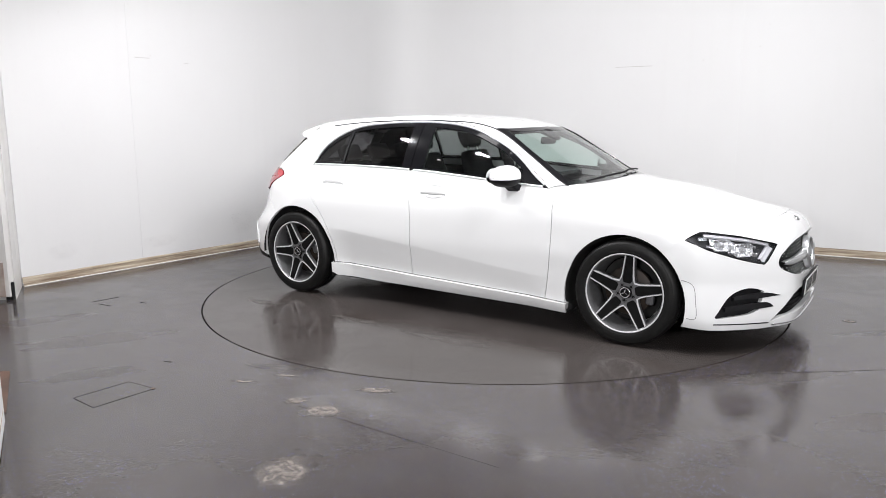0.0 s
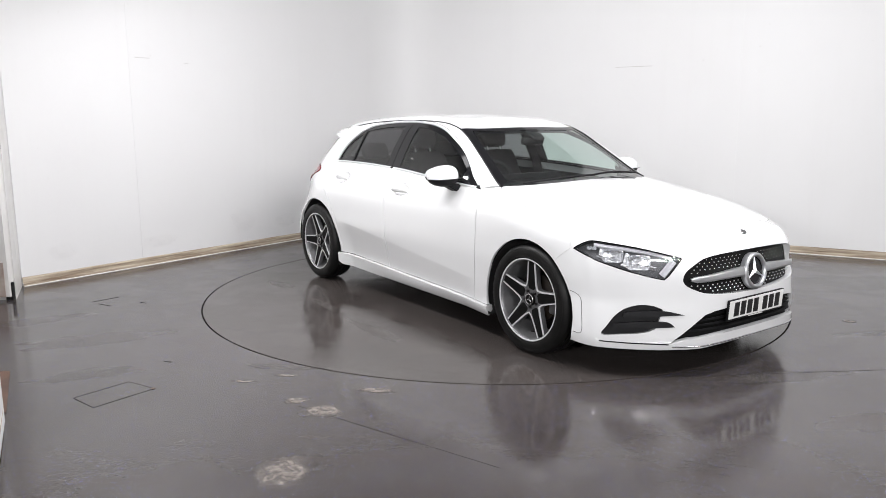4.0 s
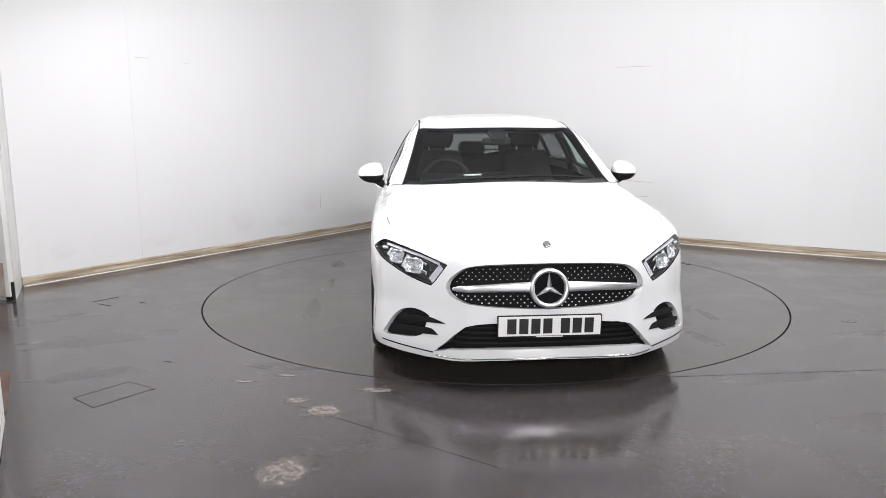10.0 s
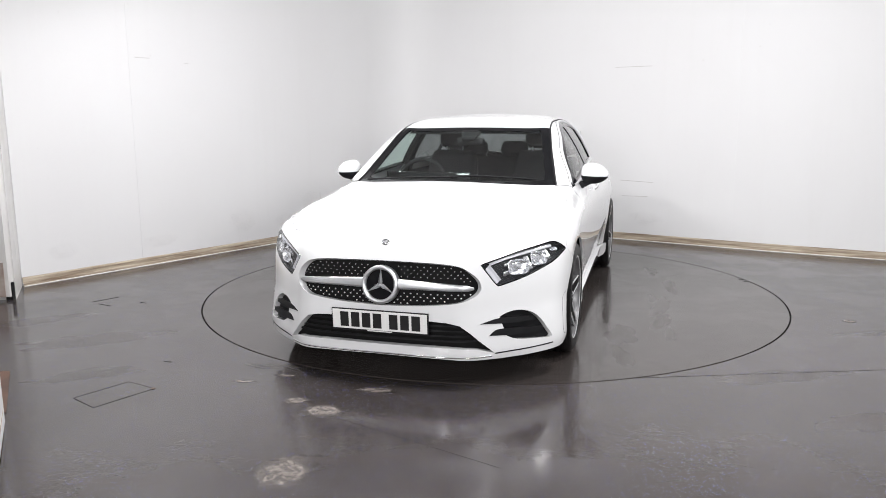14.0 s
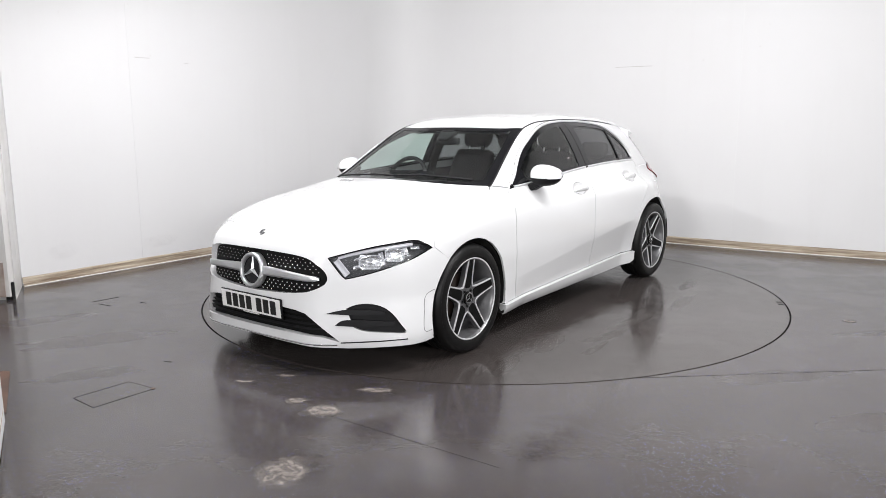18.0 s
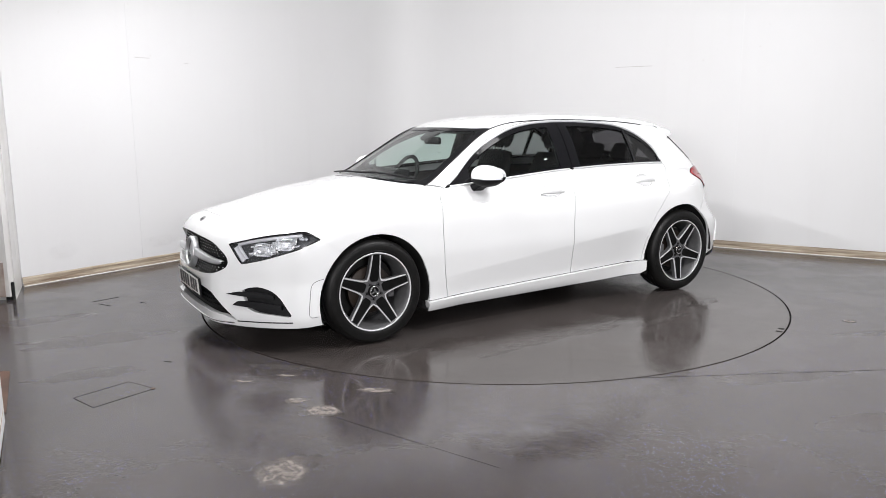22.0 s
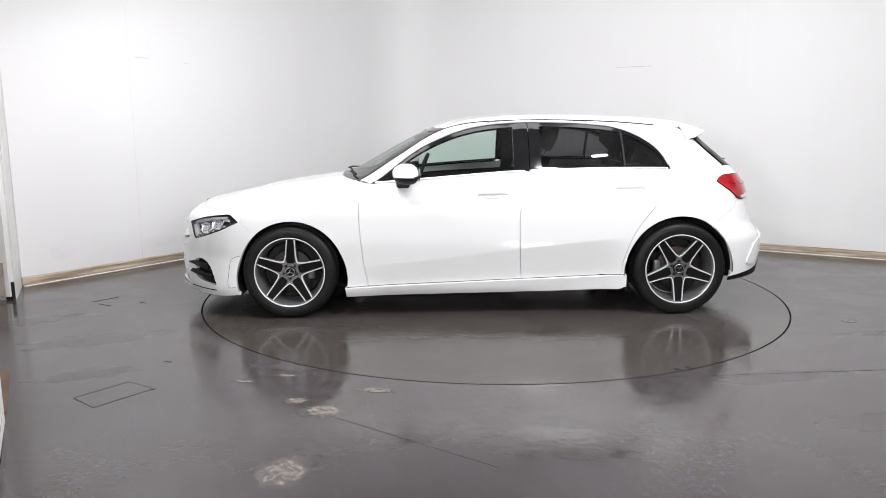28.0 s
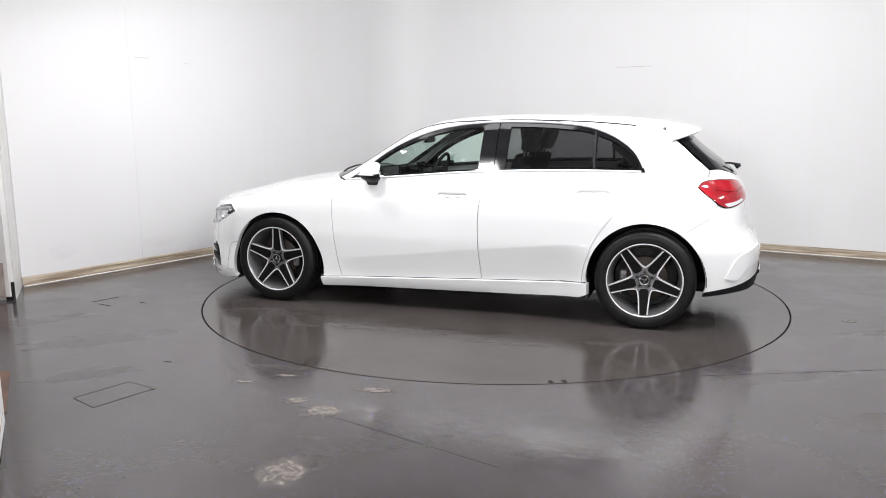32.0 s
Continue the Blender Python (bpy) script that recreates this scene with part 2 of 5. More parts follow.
def tube(bm, path, radius, sides=8, closed=False):
    """A round bar along a path of points; radius is a number or one for each point."""
    pts = [Vector(p) for p in path]
    n = len(pts)
    rings = []
    for i, p in enumerate(pts):
        a = pts[(i - 1) % n] if closed or i else p
        b = pts[(i + 1) % n] if closed or i < n - 1 else p
        t = (b - a).normalized()
        s = t.cross(Vector((0, 0, 1)) if abs(t.z) < 0.9 else Vector((1, 0, 0))).normalized()
        u = s.cross(t)
        r = radius[i] if isinstance(radius, (list, tuple)) else radius
        rings.append([bm.verts.new(p + (s * math.cos(k * 2 * math.pi / sides) + u * math.sin(k * 2 * math.pi / sides)) * r) for k in range(sides)])
    for i in range(n if closed else n - 1):
        a, b = rings[i], rings[(i + 1) % n]
        for k in range(sides):
            bm.faces.new((a[k], a[(k + 1) % sides], b[(k + 1) % sides], b[k]))
    if not closed:
        bm.faces.new(rings[0][::-1])
        bm.faces.new(rings[-1])


def prism(bm, outline, lower, upper, m=None):
    """Extrude an xy outline from lower to upper."""
    a = [bm.verts.new((x, y, lower)) for x, y in outline]
    b = [bm.verts.new((x, y, upper)) for x, y in outline]
    n = len(a)
    bm.faces.new(a[::-1])
    bm.faces.new(b)
    for i in range(n):
        bm.faces.new((a[i], a[(i + 1) % n], b[(i + 1) % n], b[i]))
    if m:
        for v in a + b:
            v.co = m @ v.co
    return a + b




# ---- the studio ----
LEFT_END = Vector((-3.933, -0.058))


def wall_run(name, pts, thick, lower, upper, mat, label):
    """A wall along a line of plan points, thickness to the outside (left of travel)."""
    bm = bmesh.new()
    inner = [Vector(p) for p in pts]
    outer = []
    for i, p in enumerate(inner):
        a, b = inner[max(i - 1, 0)], inner[min(i + 1, len(inner) - 1)]
        d = (b - a).normalized()
        outer.append(p + Vector((-d.y, d.x)) * thick)
    rows = [[bm.verts.new((p.x, p.y, z)) for p in line for z in (lower, upper)] for line in (inner, outer)]
    for i in range(len(inner) - 1):
        k = 2 * i
        for r, flip in ((rows[0], False), (rows[1], True)):
            f = (r[k], r[k + 2], r[k + 3], r[k + 1])
            bm.faces.new(f[::-1] if flip else f)
        bm.faces.new((rows[0][k + 1], rows[0][k + 3], rows[1][k + 3], rows[1][k + 1]))
        bm.faces.new((rows[0][k], rows[1][k], rows[1][k + 2], rows[0][k + 2]))
    for k in (0, 2 * len(inner) - 2):
        bm.faces.new((rows[0][k], rows[0][k + 1], rows[1][k + 1], rows[1][k]))
    bmesh.ops.recalc_face_normals(bm, faces=bm.faces)
    ob = part(name, bm, mat)
    sharp(ob.data, 40)
    return tagged(ob, label, "wall", kind="structure")


def rounded_corner(a, c, b, r, n=14):
    """Plan points of an arc that rounds the corner c between a and b."""
    a, c, b = Vector(a), Vector(c), Vector(b)
    p, q = c + (a - c).normalized() * r, c + (b - c).normalized() * r
    return [tuple(p.lerp(c, t) .lerp(c.lerp(q, t), t)) for t in [i / n for i in range(n + 1)]]


CORNER = (-1.176, 4.153)
RIGHT = [(1.484, 2.732), (2.328, 2.256), (2.838, 1.969), (3.892, 1.451), (6.202, 0.326)]
BACK_WALL = [tuple(LEFT_END)] + rounded_corner(LEFT_END, CORNER, RIGHT[0], 0.75) + RIGHT
wall_run("wall_north", BACK_WALL, 0.15, 0, CEILING, WALL, "white painted studio wall with a coved corner and scuffs")
wall_run("wall_east", [(6.2, 0.35), (6.2, -9.0)], 0.15, 0, CEILING, WALL, "plain white painted studio side wall")
wall_run("wall_south", [(6.2, -9.0), (-4.6, -9.0)], 0.15, 0, CEILING, WALL, "plain white painted wall behind the turntable area")
wall_run("wall_west", [(-4.6, -9.0), (-4.6, -0.9)], 0.15, 0, CEILING, WALL, "plain white painted wall beside the doorway")


def skirting(name, pts, height, depth, label):
    bm = bmesh.new()
    line = [Vector(p) for p in pts]
    prof = [(0.0, 0.0), (depth, 0.0), (depth, height * 0.30), (depth * 0.55, height * 0.42), (depth * 0.55, height * 0.85), (depth * 0.2, height), (0.0, height)]
    rows = []
    for i, p in enumerate(line):
        a, b = line[max(i - 1, 0)], line[min(i + 1, len(line) - 1)]
        d = (b - a).normalized()
        n = Vector((d.y, -d.x))
        rows.append([bm.verts.new((p.x + n.x * (o - 0.004), p.y + n.y * (o - 0.004), z)) for o, z in prof])
    for i in range(len(rows) - 1):
        for j in range(len(prof) - 1):
            bm.faces.new((rows[i][j], rows[i + 1][j], rows[i + 1][j + 1], rows[i][j + 1]))
    bmesh.ops.recalc_face_normals(bm, faces=bm.faces)
    ob = part(name, bm, SKIRT)
    sharp(ob.data, 30)
    return tagged(ob, label, "skirting board", kind="structure")


def sealant_bead(name, pts, label):
    bm = bmesh.new()
    line = [Vector(p) for p in pts]
    rows = []
    for i, p in enumerate(line):
        a, b = line[max(i - 1, 0)], line[min(i + 1, len(line) - 1)]
        d = (b - a).normalized()
        n = Vector((d.y, -d.x))
        rows.append([bm.verts.new((p.x + n.x * o, p.y + n.y * o, z)) for o, z in ((.025, .006), (.029, .006), (.0325, .0035), (.034, .0005))])
    for a, b in zip(rows, rows[1:]):
        for j in range(3):
            bm.faces.new((a[j], b[j], b[j + 1], a[j + 1]))
    bmesh.ops.recalc_face_normals(bm, faces=bm.faces)
    tagged(part(name, bm, DOOR_PAINT), label, "sealant", kind="structure")


sealant_bead("sealant_bead", BACK_WALL, "white sealant bead between skirting and floor")
skirting("baseboard", BACK_WALL, 0.075, 0.030, "grimy cream skirting board with brown stains")

DISC_R = 2.244


def make_ground():
    bm = bmesh.new()
    n = 128
    inner = [bm.verts.new(((DISC_R + 0.006) * math.cos(2 * math.pi * i / n), (DISC_R + 0.006) * math.sin(2 * math.pi * i / n), 0)) for i in range(n)]
    outer = [bm.verts.new((9.5 * math.cos(2 * math.pi * i / n), -3 + 9.5 * math.sin(2 * math.pi * i / n), 0)) for i in range(n)]
    low = [bm.verts.new((v.co.x, v.co.y, -0.03)) for v in inner]
    for i in range(n):
        j = (i + 1) % n
        bm.faces.new((inner[i], outer[i], outer[j], inner[j]))
        bm.faces.new((inner[j], low[j], low[i], inner[i]))
    tagged(part("floor", bm, FLOOR_SEAL, smooth=False), "dark sealed floor with pale flecks, worn and glossy", "floor", kind="structure")
    bm = bmesh.new()
    bmesh.ops.create_circle(bm, cap_ends=True, segments=96, radius=DISC_R + 0.05)
    for v in bm.verts:
        v.co.z = -0.03
    tagged(part("turntable_pit", bm, GROOVE, smooth=False), "black gap round the turntable", "floor", kind="structure")


make_ground()
bm = bmesh.new()
box(bm, -5.0, 6.5, -9.3, 5.0, CEILING, CEILING + 0.1)
tagged(part("ceiling", bm, CEIL, smooth=False), "plain pale grey painted ceiling", "ceiling", kind="structure")


def make_turntable():
    t = thing("turntable", "round dark turntable flush in the glossy floor, turning", "turntable")
    bm = bmesh.new()
    n = 160
    r = DISC_R - 0.006
    top = [bm.verts.new((r * math.cos(2 * math.pi * i / n), r * math.sin(2 * math.pi * i / n), 0)) for i in range(n)]
    low = [bm.verts.new((v.co.x, v.co.y, -0.028)) for v in top]
    bm.faces.new(top)
    for i in range(n):
        bm.faces.new((top[i], low[i], low[(i + 1) % n], top[(i + 1) % n]))
    part("deck", bm, DECK_SEAL, t, smooth=False)
    return t


turntable = make_turntable()

for a in (115.1, 113.2):
    bm = bmesh.new()
    box(bm, DISC_R - 0.05, DISC_R - 0.012, -0.012, 0.012, -0.01, 0.0012, 0, pose(0, 0, 0, 0, 0, a))
    part("drive_notch", bm, GROOVE, turntable, "small dark notch at the rim", smooth=False)

# doorway at the end of the wall: post, gap and door leaf
bm = bmesh.new()
prism(bm, [(-3.935, -0.059), (-3.691, -0.511), (-3.940, -0.594), (-4.233, -0.200)], 0, CEILING - 0.01)
bmesh.ops.recalc_face_normals(bm, faces=bm.faces)
tagged(part("trim", bm, DOOR_PAINT, smooth=False), "white painted door post at the end of the wall", "door post", kind="structure")
bm = bmesh.new()
prism(bm, [(-3.704, -0.516), (-4.797, -0.593), (-4.799, -0.653), (-3.709, -0.560)], 0.03, CEILING - 0.02)
bmesh.ops.recalc_face_normals(bm, faces=bm.faces)
door = tagged(part("door_1", bm, DOOR_PAINT, smooth=False), "white sliding door leaf with a stained brown foot", "door", kind="structure")
bm = bmesh.new()
prism(bm, [(-3.737, -0.561), (-4.799, -0.657), (-4.799, -0.664), (-3.737, -0.569)], 0.03, 0.30)
bmesh.ops.recalc_face_normals(bm, faces=bm.faces)
part("kick_plate", bm, vary(material("stained_plate", (0.4, 0.33, 0.28), 0.5), (0.50, 0.44, 0.40), (0.20, 0.11, 0.08), 4), door, "brown stained foot of the door", smooth=False)
# small black block where the door leaf meets the post at the floor
bm = bmesh.new()
box(bm, -3.756, -3.696, -0.541, -0.501, 0.0, 0.14, 0.004)
part("foot_block", bm, GROOVE, door, "small black block at the door foot", smooth=False)
# nearer wall beside the doorway
bm = bmesh.new()
prism(bm, [(-2.240, -2.841), (-1.885, -3.424), (-2.317, -3.966), (-4.6, -3.965), (-4.6, -2.944)], 0, CEILING - 0.01)
bmesh.ops.recalc_face_normals(bm, faces=bm.faces)
tagged(part("wall_stub", bm, WALL, smooth=False), "white painted wall beside the doorway", "wall", kind="structure")
skirting("baseboard_side", [(-4.59, -2.936), (-2.242, -2.839), (-1.883, -3.424)], 0.075, 0.022, "yellowed skirting board of the nearer wall")
bm = bmesh.new()
prism(bm, [(-2.651, -2.178), (-2.292, -2.753), (-3.683, -2.793), (-3.978, -2.288)], 0.001, 0.006)
bmesh.ops.recalc_face_normals(bm, faces=bm.faces)
tagged(part("threshold", bm, BROWN, smooth=False), "flat brown threshold board on the floor", "threshold", kind="structure")


# ---- marks in the floor and on the walls ----
def groove_line(name, a, b, width, label, mat=GROOVE, z=0.0012, parent=None):
    a, b = Vector(a), Vector(b)
    d = (b - a).normalized()
    n = Vector((-d.y, d.x)) * width / 2
    bm = bmesh.new()
    prism(bm, [tuple(a - n), tuple(b - n), tuple(b + n), tuple(a + n)], z - 0.002, z)
    bmesh.ops.recalc_face_normals(bm, faces=bm.faces)
    ob = part(name, bm, mat, parent, smooth=False)
    return ob if parent else tagged(ob, label, "floor mark", kind="structure")


def floor_hatch():
    t = thing("floor_hatch", "flush rectangular cover let into the dark floor", "hatch")
    c = [(-2.079, -2.546), (-1.913, -2.299), (-1.732, -2.393), (-1.912, -2.665)]
    bm = bmesh.new()
    prism(bm, c, -0.002, 0.0008)
    bmesh.ops.recalc_face_normals(bm, faces=bm.faces)
    part("cover", bm, FLOOR_SEAL, t, smooth=False)
    for i, w in ((0, .005), (1, .002), (2, .003), (3, .0015)):
        groove_line("gap", c[i], c[(i + 1) % 4], w, "", parent=t, z=0.0016)
    bm = bmesh.new()
    bmesh.ops.create_circle(bm, cap_ends=True, segments=14, radius=0.012, matrix=Matrix.Translation((-1.737, -2.395, 0.0022)))
    part("rust_spot", bm, BROWN, t, "rusty spot", smooth=False)


floor_hatch()
groove_line("floor_crack", (-3.047, -0.576), (-2.923, -0.403), 0.012, "dark cut in the floor")
groove_line("floor_crack", (-2.966, -0.627), (-2.840, -0.692), 0.009, "dark cut in the floor")
groove_line("floor_crack", (-2.675, -0.561), (-2.611, -0.594), 0.006, "dark cut in the floor")
groove_line("floor_crack", (-1.873, -1.956), (-1.824, -1.963), 0.008, "dark cut in the floor")
groove_line("floor_joint", (-0.922, -2.592), (0.048, -3.201), 0.00045, "thin joint in the floor", GROOVE)
groove_line("floor_joint", (0.758, -2.110), (4.655, -1.544), 0.0009, "thin joint in the floor", GROOVE)


def floor_stain(cx, cy, rx, ry, seed, label, mat=STAIN, parent=None, turn=0.0):
    rnd = random.Random(seed)
    n = 40
    ph = [rnd.uniform(0, 6.28) for _ in range(5)]
    bm = bmesh.new()
    vs = []
    for i in range(n):
        a = 2 * math.pi * i / n
        k = 1 + .16 * math.sin(2 * a + ph[0]) + .12 * math.sin(3 * a + ph[1]) + .09 * math.sin(5 * a + ph[2]) + .07 * math.sin(9 * a + ph[3]) + .05 * math.sin(14 * a + ph[4])
        u, v = 1.25 * rx * k * math.cos(a), 1.25 * ry * k * math.sin(a)
        vs.append(bm.verts.new((u, v, 0)))
    bm.faces.new(vs)
    ob = part("scuff_mark" if parent else "floor_stain", bm, mat, parent, "" if not parent else label, smooth=False)
    ob.matrix_basis = pose(cx, cy, 0.0010 + 0.0001 * (seed % 7), 0, 0, turn)
    if not parent:
        tagged(ob, label, "floor mark", kind="structure")


floor_stain(-0.800, -3.275, .088, .140, 1, "pale worn patch in the dark floor")
floor_stain(-0.952, -2.522, .050, .035, 2, "pale worn patch in the dark floor")
floor_stain(-0.795, -2.653, .070, .075, 3, "pale worn patch in the dark floor")
floor_stain(-1.308, -2.260, .050, .022, 4, "small pale worn patch in the floor")
floor_stain(-0.575, -2.361, .090, .030, 5, "pale worn patch near the turntable")
floor_stain(-1.103, -2.159, .050, .020, 8, "small pale worn patch in the floor")
floor_stain(2.457, -0.882, .045, .03, 6, "small dark-edged mark in the floor")


# scuffs on the deck, in the car's direction
for x, y, rx, ry, turn, seed, mat in ((.66, 1.36, .17, .045, -6, 11, SCUFFED), (.22, 1.35, .22, .05, -3, 12, SCUFFED), (-.02, 1.29, .10, .03, 8, 13, SCUFFED), (.95, 1.42, .12, .03, 0, 14, SCUFFED),
                                      (-.5, 1.42, .22, .04, 3, 15, SCUFFED), (-1.1, 1.25, .14, .05, 10, 16, SCUFFED), (.5, -1.38, .25, .05, 4, 17, SCUFFED), (-.3, -1.33, .18, .04, -5, 18, SCUFFED),
                                      (1.05, 1.12, .20, .07, 5, 19, RUSTY), (-1.2, -1.3, .15, .05, 0, 20, SCUFFED), (1.5, 1.15, .14, .05, 12, 21, SCUFFED)):
    floor_stain(x, y, rx, ry, seed, "pale scuffed streak on the deck", mat, turntable, turn)
for x, y, rx, ry, turn, seed, mat in ((1.55, -2.05, .30, .07, 8, 22, SCUFFED), (-1.15, -2.02, .20, .035, -8, 23, SCUFFED), (2.75, -1.15, .35, .07, 10, 25, RUSTY),
                                      (-2.5, -1.55, .40, .10, 25, 26, RUSTY), (-2.2, -2.2, .25, .07, 30, 27, SCUFFED), (1.9, -2.6, .35, .08, 15, 28, RUSTY), (-3.1, -1.1, .25, .08, 40, 29, RUSTY)):
    floor_stain(x, y, rx, ry, seed, "faint scuffed patch in the glossy floor", mat, None, turn)


def on_wall(a, b, s, z):
    a, b = Vector(a), Vector(b)
    d = (b - a).normalized()
    p = a + d * s
    return Matrix(((d.x, 0, d.y, p.x), (d.y, 0, -d.x, p.y), (0, 1, 0, z), (0, 0, 0, 1)))


LINE_L = (tuple(LEFT_END), CORNER)
LINE_R = ((1.484, 2.732), (2.328, 2.256))
LINE_R2 = ((2.328, 2.256), (2.838, 1.969))


def wall_seam(line, s, z0, z1, width, label, mat=WALL, proud=0.004):
    bm = bmesh.new()
    box(bm, -width / 2, width / 2, 0, z1 - z0, -0.006, proud, 0, on_wall(*line, s, z0))
    tagged(part("wall_joint", bm, mat, smooth=False), label, "wall joint", kind="structure")


def wall_scratch(line, s, z, length, tilt, mat):
    bm = bmesh.new()
    box(bm, 0, length, -0.0025, 0.0025, -0.004, 0.002, 0, on_wall(*line, s, z) @ pose(0, 0, 0, 0, 0, tilt))
    tagged(part("wall_scratch", bm, mat, smooth=False), "thin horizontal scratch in the white wall", "scratch", kind="structure")


SCUFF = vary(material("wall_scuff", (0.4, 0.38, 0.36), 0.7), (0.42, 0.40, 0.38), (0.6, 0.59, 0.58), 20)
wall_seam(LINE_L, 1.12, 0.08, CEILING, 0.008, "filled vertical board joint in the white wall", proud=0.0025)
wall_seam(LINE_L, 3.47, 0.34, 0.52, 0.006, "short dark crack of a board joint in the white wall", SCUFF, proud=0.002)
wall_seam(LINE_R, -1.15, 0.08, CEILING, 0.006, "filled vertical board joint in the white wall", proud=0.0025)
wall_seam(LINE_R2, 0.29, 0.08, CEILING, 0.006, "filled vertical board joint in the white wall", proud=0.0025)
wall_scratch(LINE_L, 1.181, 1.953, 0.15, 0, SCUFF)
wall_scratch(LINE_L, 1.70, 1.927, 0.05, 0, SCUFF)
wall_scratch(LINE_R, -0.23, 1.944, 0.56, 0, SCUFF)
wall_scratch(LINE_R, 0.01, 0.679, 0.38, -2, SCUFF)
wall_scratch(LINE_R, 0.037, 0.500, 0.30, 1, SCUFF)


def wall_smudge(line, s, z, w, h, seed):
    rnd = random.Random(seed)
    bm = bmesh.new()
    vs = []
    for i in range(28):
        a = 2 * math.pi * i / 28
        k = 1 + .2 * math.sin(2 * a + rnd.random()) + .1 * math.sin(5 * a + rnd.random())
        vs.append(bm.verts.new((w * k * math.cos(a), h * k * math.sin(a), 0)))
    bm.faces.new(vs)
    ob = part("wall_smudge", bm, SMUDGE, smooth=False)
    ob.matrix_basis = on_wall(*line, s, z) @ Matrix.Translation((0, 0, .003))
    tagged(ob, "faint brownish smudge low on the white wall", "smudge", kind="structure")


for s, z, w, h, seed in ((2.3, .30, .20, .16, 1), (2.9, .24, .18, .10, 2), (1.3, .22, .22, .08, 3), (.35, .24, .15, .10, 4), (3.3, .42, .14, .16, 5)):
    wall_smudge(LINE_L, s, z, w, h, seed)
for s, z, w, h, seed in ((.3, .25, .22, .10, 6), (-.6, .36, .16, .16, 7)):
    wall_smudge(LINE_R, s, z, w, h, seed)
POST = ((-3.691, -0.511), (-3.935, -0.059))
for s, z, w, h, seed in ((.20, .42, .09, .22, 8), (.35, .25, .08, .14, 9)):
    wall_smudge(POST, s, z, w, h, seed)


# ---- body shape of the car: smooth solid from a few profile curves ----
def curve(*pts):
    """A smooth monotone curve through (x, value) pairs."""
    xs = np.array([p[0] for p in pts], float)
    ys = np.array([p[1] for p in pts], float)
    h = np.diff(xs)
    d = np.diff(ys) / h
    m = np.zeros(len(xs))
    for i in range(1, len(xs) - 1):
        if d[i - 1] * d[i] > 0:
            w1, w2 = 2 * h[i] + h[i - 1], h[i] + 2 * h[i - 1]
            m[i] = (w1 + w2) / (w1 / d[i - 1] + w2 / d[i])
    m[0], m[-1] = d[0], d[-1]

    def f(x):
        x = np.asarray(x, float)
        i = np.clip(np.searchsorted(xs, x) - 1, 0, len(h) - 1)
        t = np.clip((x - xs[i]) / h[i], 0, 1)
        v = ((2 * t ** 3 - 3 * t ** 2 + 1) * ys[i] + (t ** 3 - 2 * t ** 2 + t) * h[i] * m[i]
             + (3 * t ** 2 - 2 * t ** 3) * ys[i + 1] + (t ** 3 - t ** 2) * h[i] * m[i + 1])
        return v + m[0] * np.minimum(x - xs[0], 0) + m[-1] * np.maximum(x - xs[-1], 0)
    return f


def smax(a, b, k):
    h = np.clip(k - np.abs(a - b), 0, None) / k
    return np.maximum(a, b) + h * h * k / 4


TOP = curve((-2.6, .6), (-2.2, .78), (-2.02, .94), (-1.945, 1.0), (-1.79, 1.108), (-1.63, 1.240), (-1.55, 1.318), (-1.44, 1.364), (-1.2, 1.390), (-.9, 1.404),
            (-.39, 1.414), (.05, 1.390), (.25, 1.353), (.4, 1.301), (.6, 1.202), (.8, 1.092), (.96, 1.003), (1.02, .979), (1.2, .951), (1.51, .906),
            (1.89, .820), (2.05, .785), (2.16, .757), (2.3, .70), (2.6, .50))
SWEEP = curve((-2.1, -.12), (-1.7, -.10), (-1.45, -.04), (-1.2, 0), (.0, 0), (.3, .12), (.6, .25), (1.1, .28), (1.3, .12), (1.6, 0), (2.2, 0))
CROWN = curve((-2.2, .08), (-1.6, .09), (-.5, .075), (.2, .08), (.6, .07), (1.0, .06), (1.3, .10), (1.7, .15), (2.2, .17))
PLAN = curve((-2.3, .80), (-1.9, .845), (-1.6, .884), (-1.36, .897), (-1.0, .889), (-.3, .885), (.5, .886), (1.0, .892), (1.36, .899), (1.7, .897), (2.2, .89))
GLASS = curve((-2.2, .56), (-1.7, .655), (-1.29, .715), (-.9, .756), (-.3, .787), (.3, .798), (.8, .792), (1.1, .78), (1.6, .76), (2.2, .74))
INSET = curve((.0, .10), (.14, .05), (.2, .028), (.3, .022), (.42, .012), (.55, .0), (.7, .0), (.8, .008), (.87, .024), (.93, .062), (.96, .085))
NOSE = curve((.0, 2.19), (.13, 2.254), (.2, 2.264), (.3, 2.266), (.4, 2.262), (.52, 2.252), (.62, 2.234), (.70, 2.208), (.78, 2.155), (1.0, 1.75))
NPLAN = curve((0, 0), (.15, .002), (.26, .006), (.4, .024), (.46, .052), (.517, .1), (.6, .172), (.7, .262), (.8, .378), (.863, .468), (.91, .62), (1.1, 1.5))
TAIL = curve((.0, -1.97), (.16, -2.03), (.25, -2.09), (.4, -2.113), (.53, -2.108), (.60, -2.062), (.66, -2.028), (.75, -2.018), (.85, -2.010), (.93, -1.975), (1.0, -1.935), (1.2, -1.8))
TPLAN = curve((0, 0), (.3, .017), (.5, .042), (.6, .072), (.7, .128), (.8, .238), (.87, .385), (.92, .51), (1.0, .80), (1.3, 2.2))
TWIDE = curve((.2, .90), (.5, .90), (.66, .87), (.8, .83), (.95, .79), (1.3, .70))
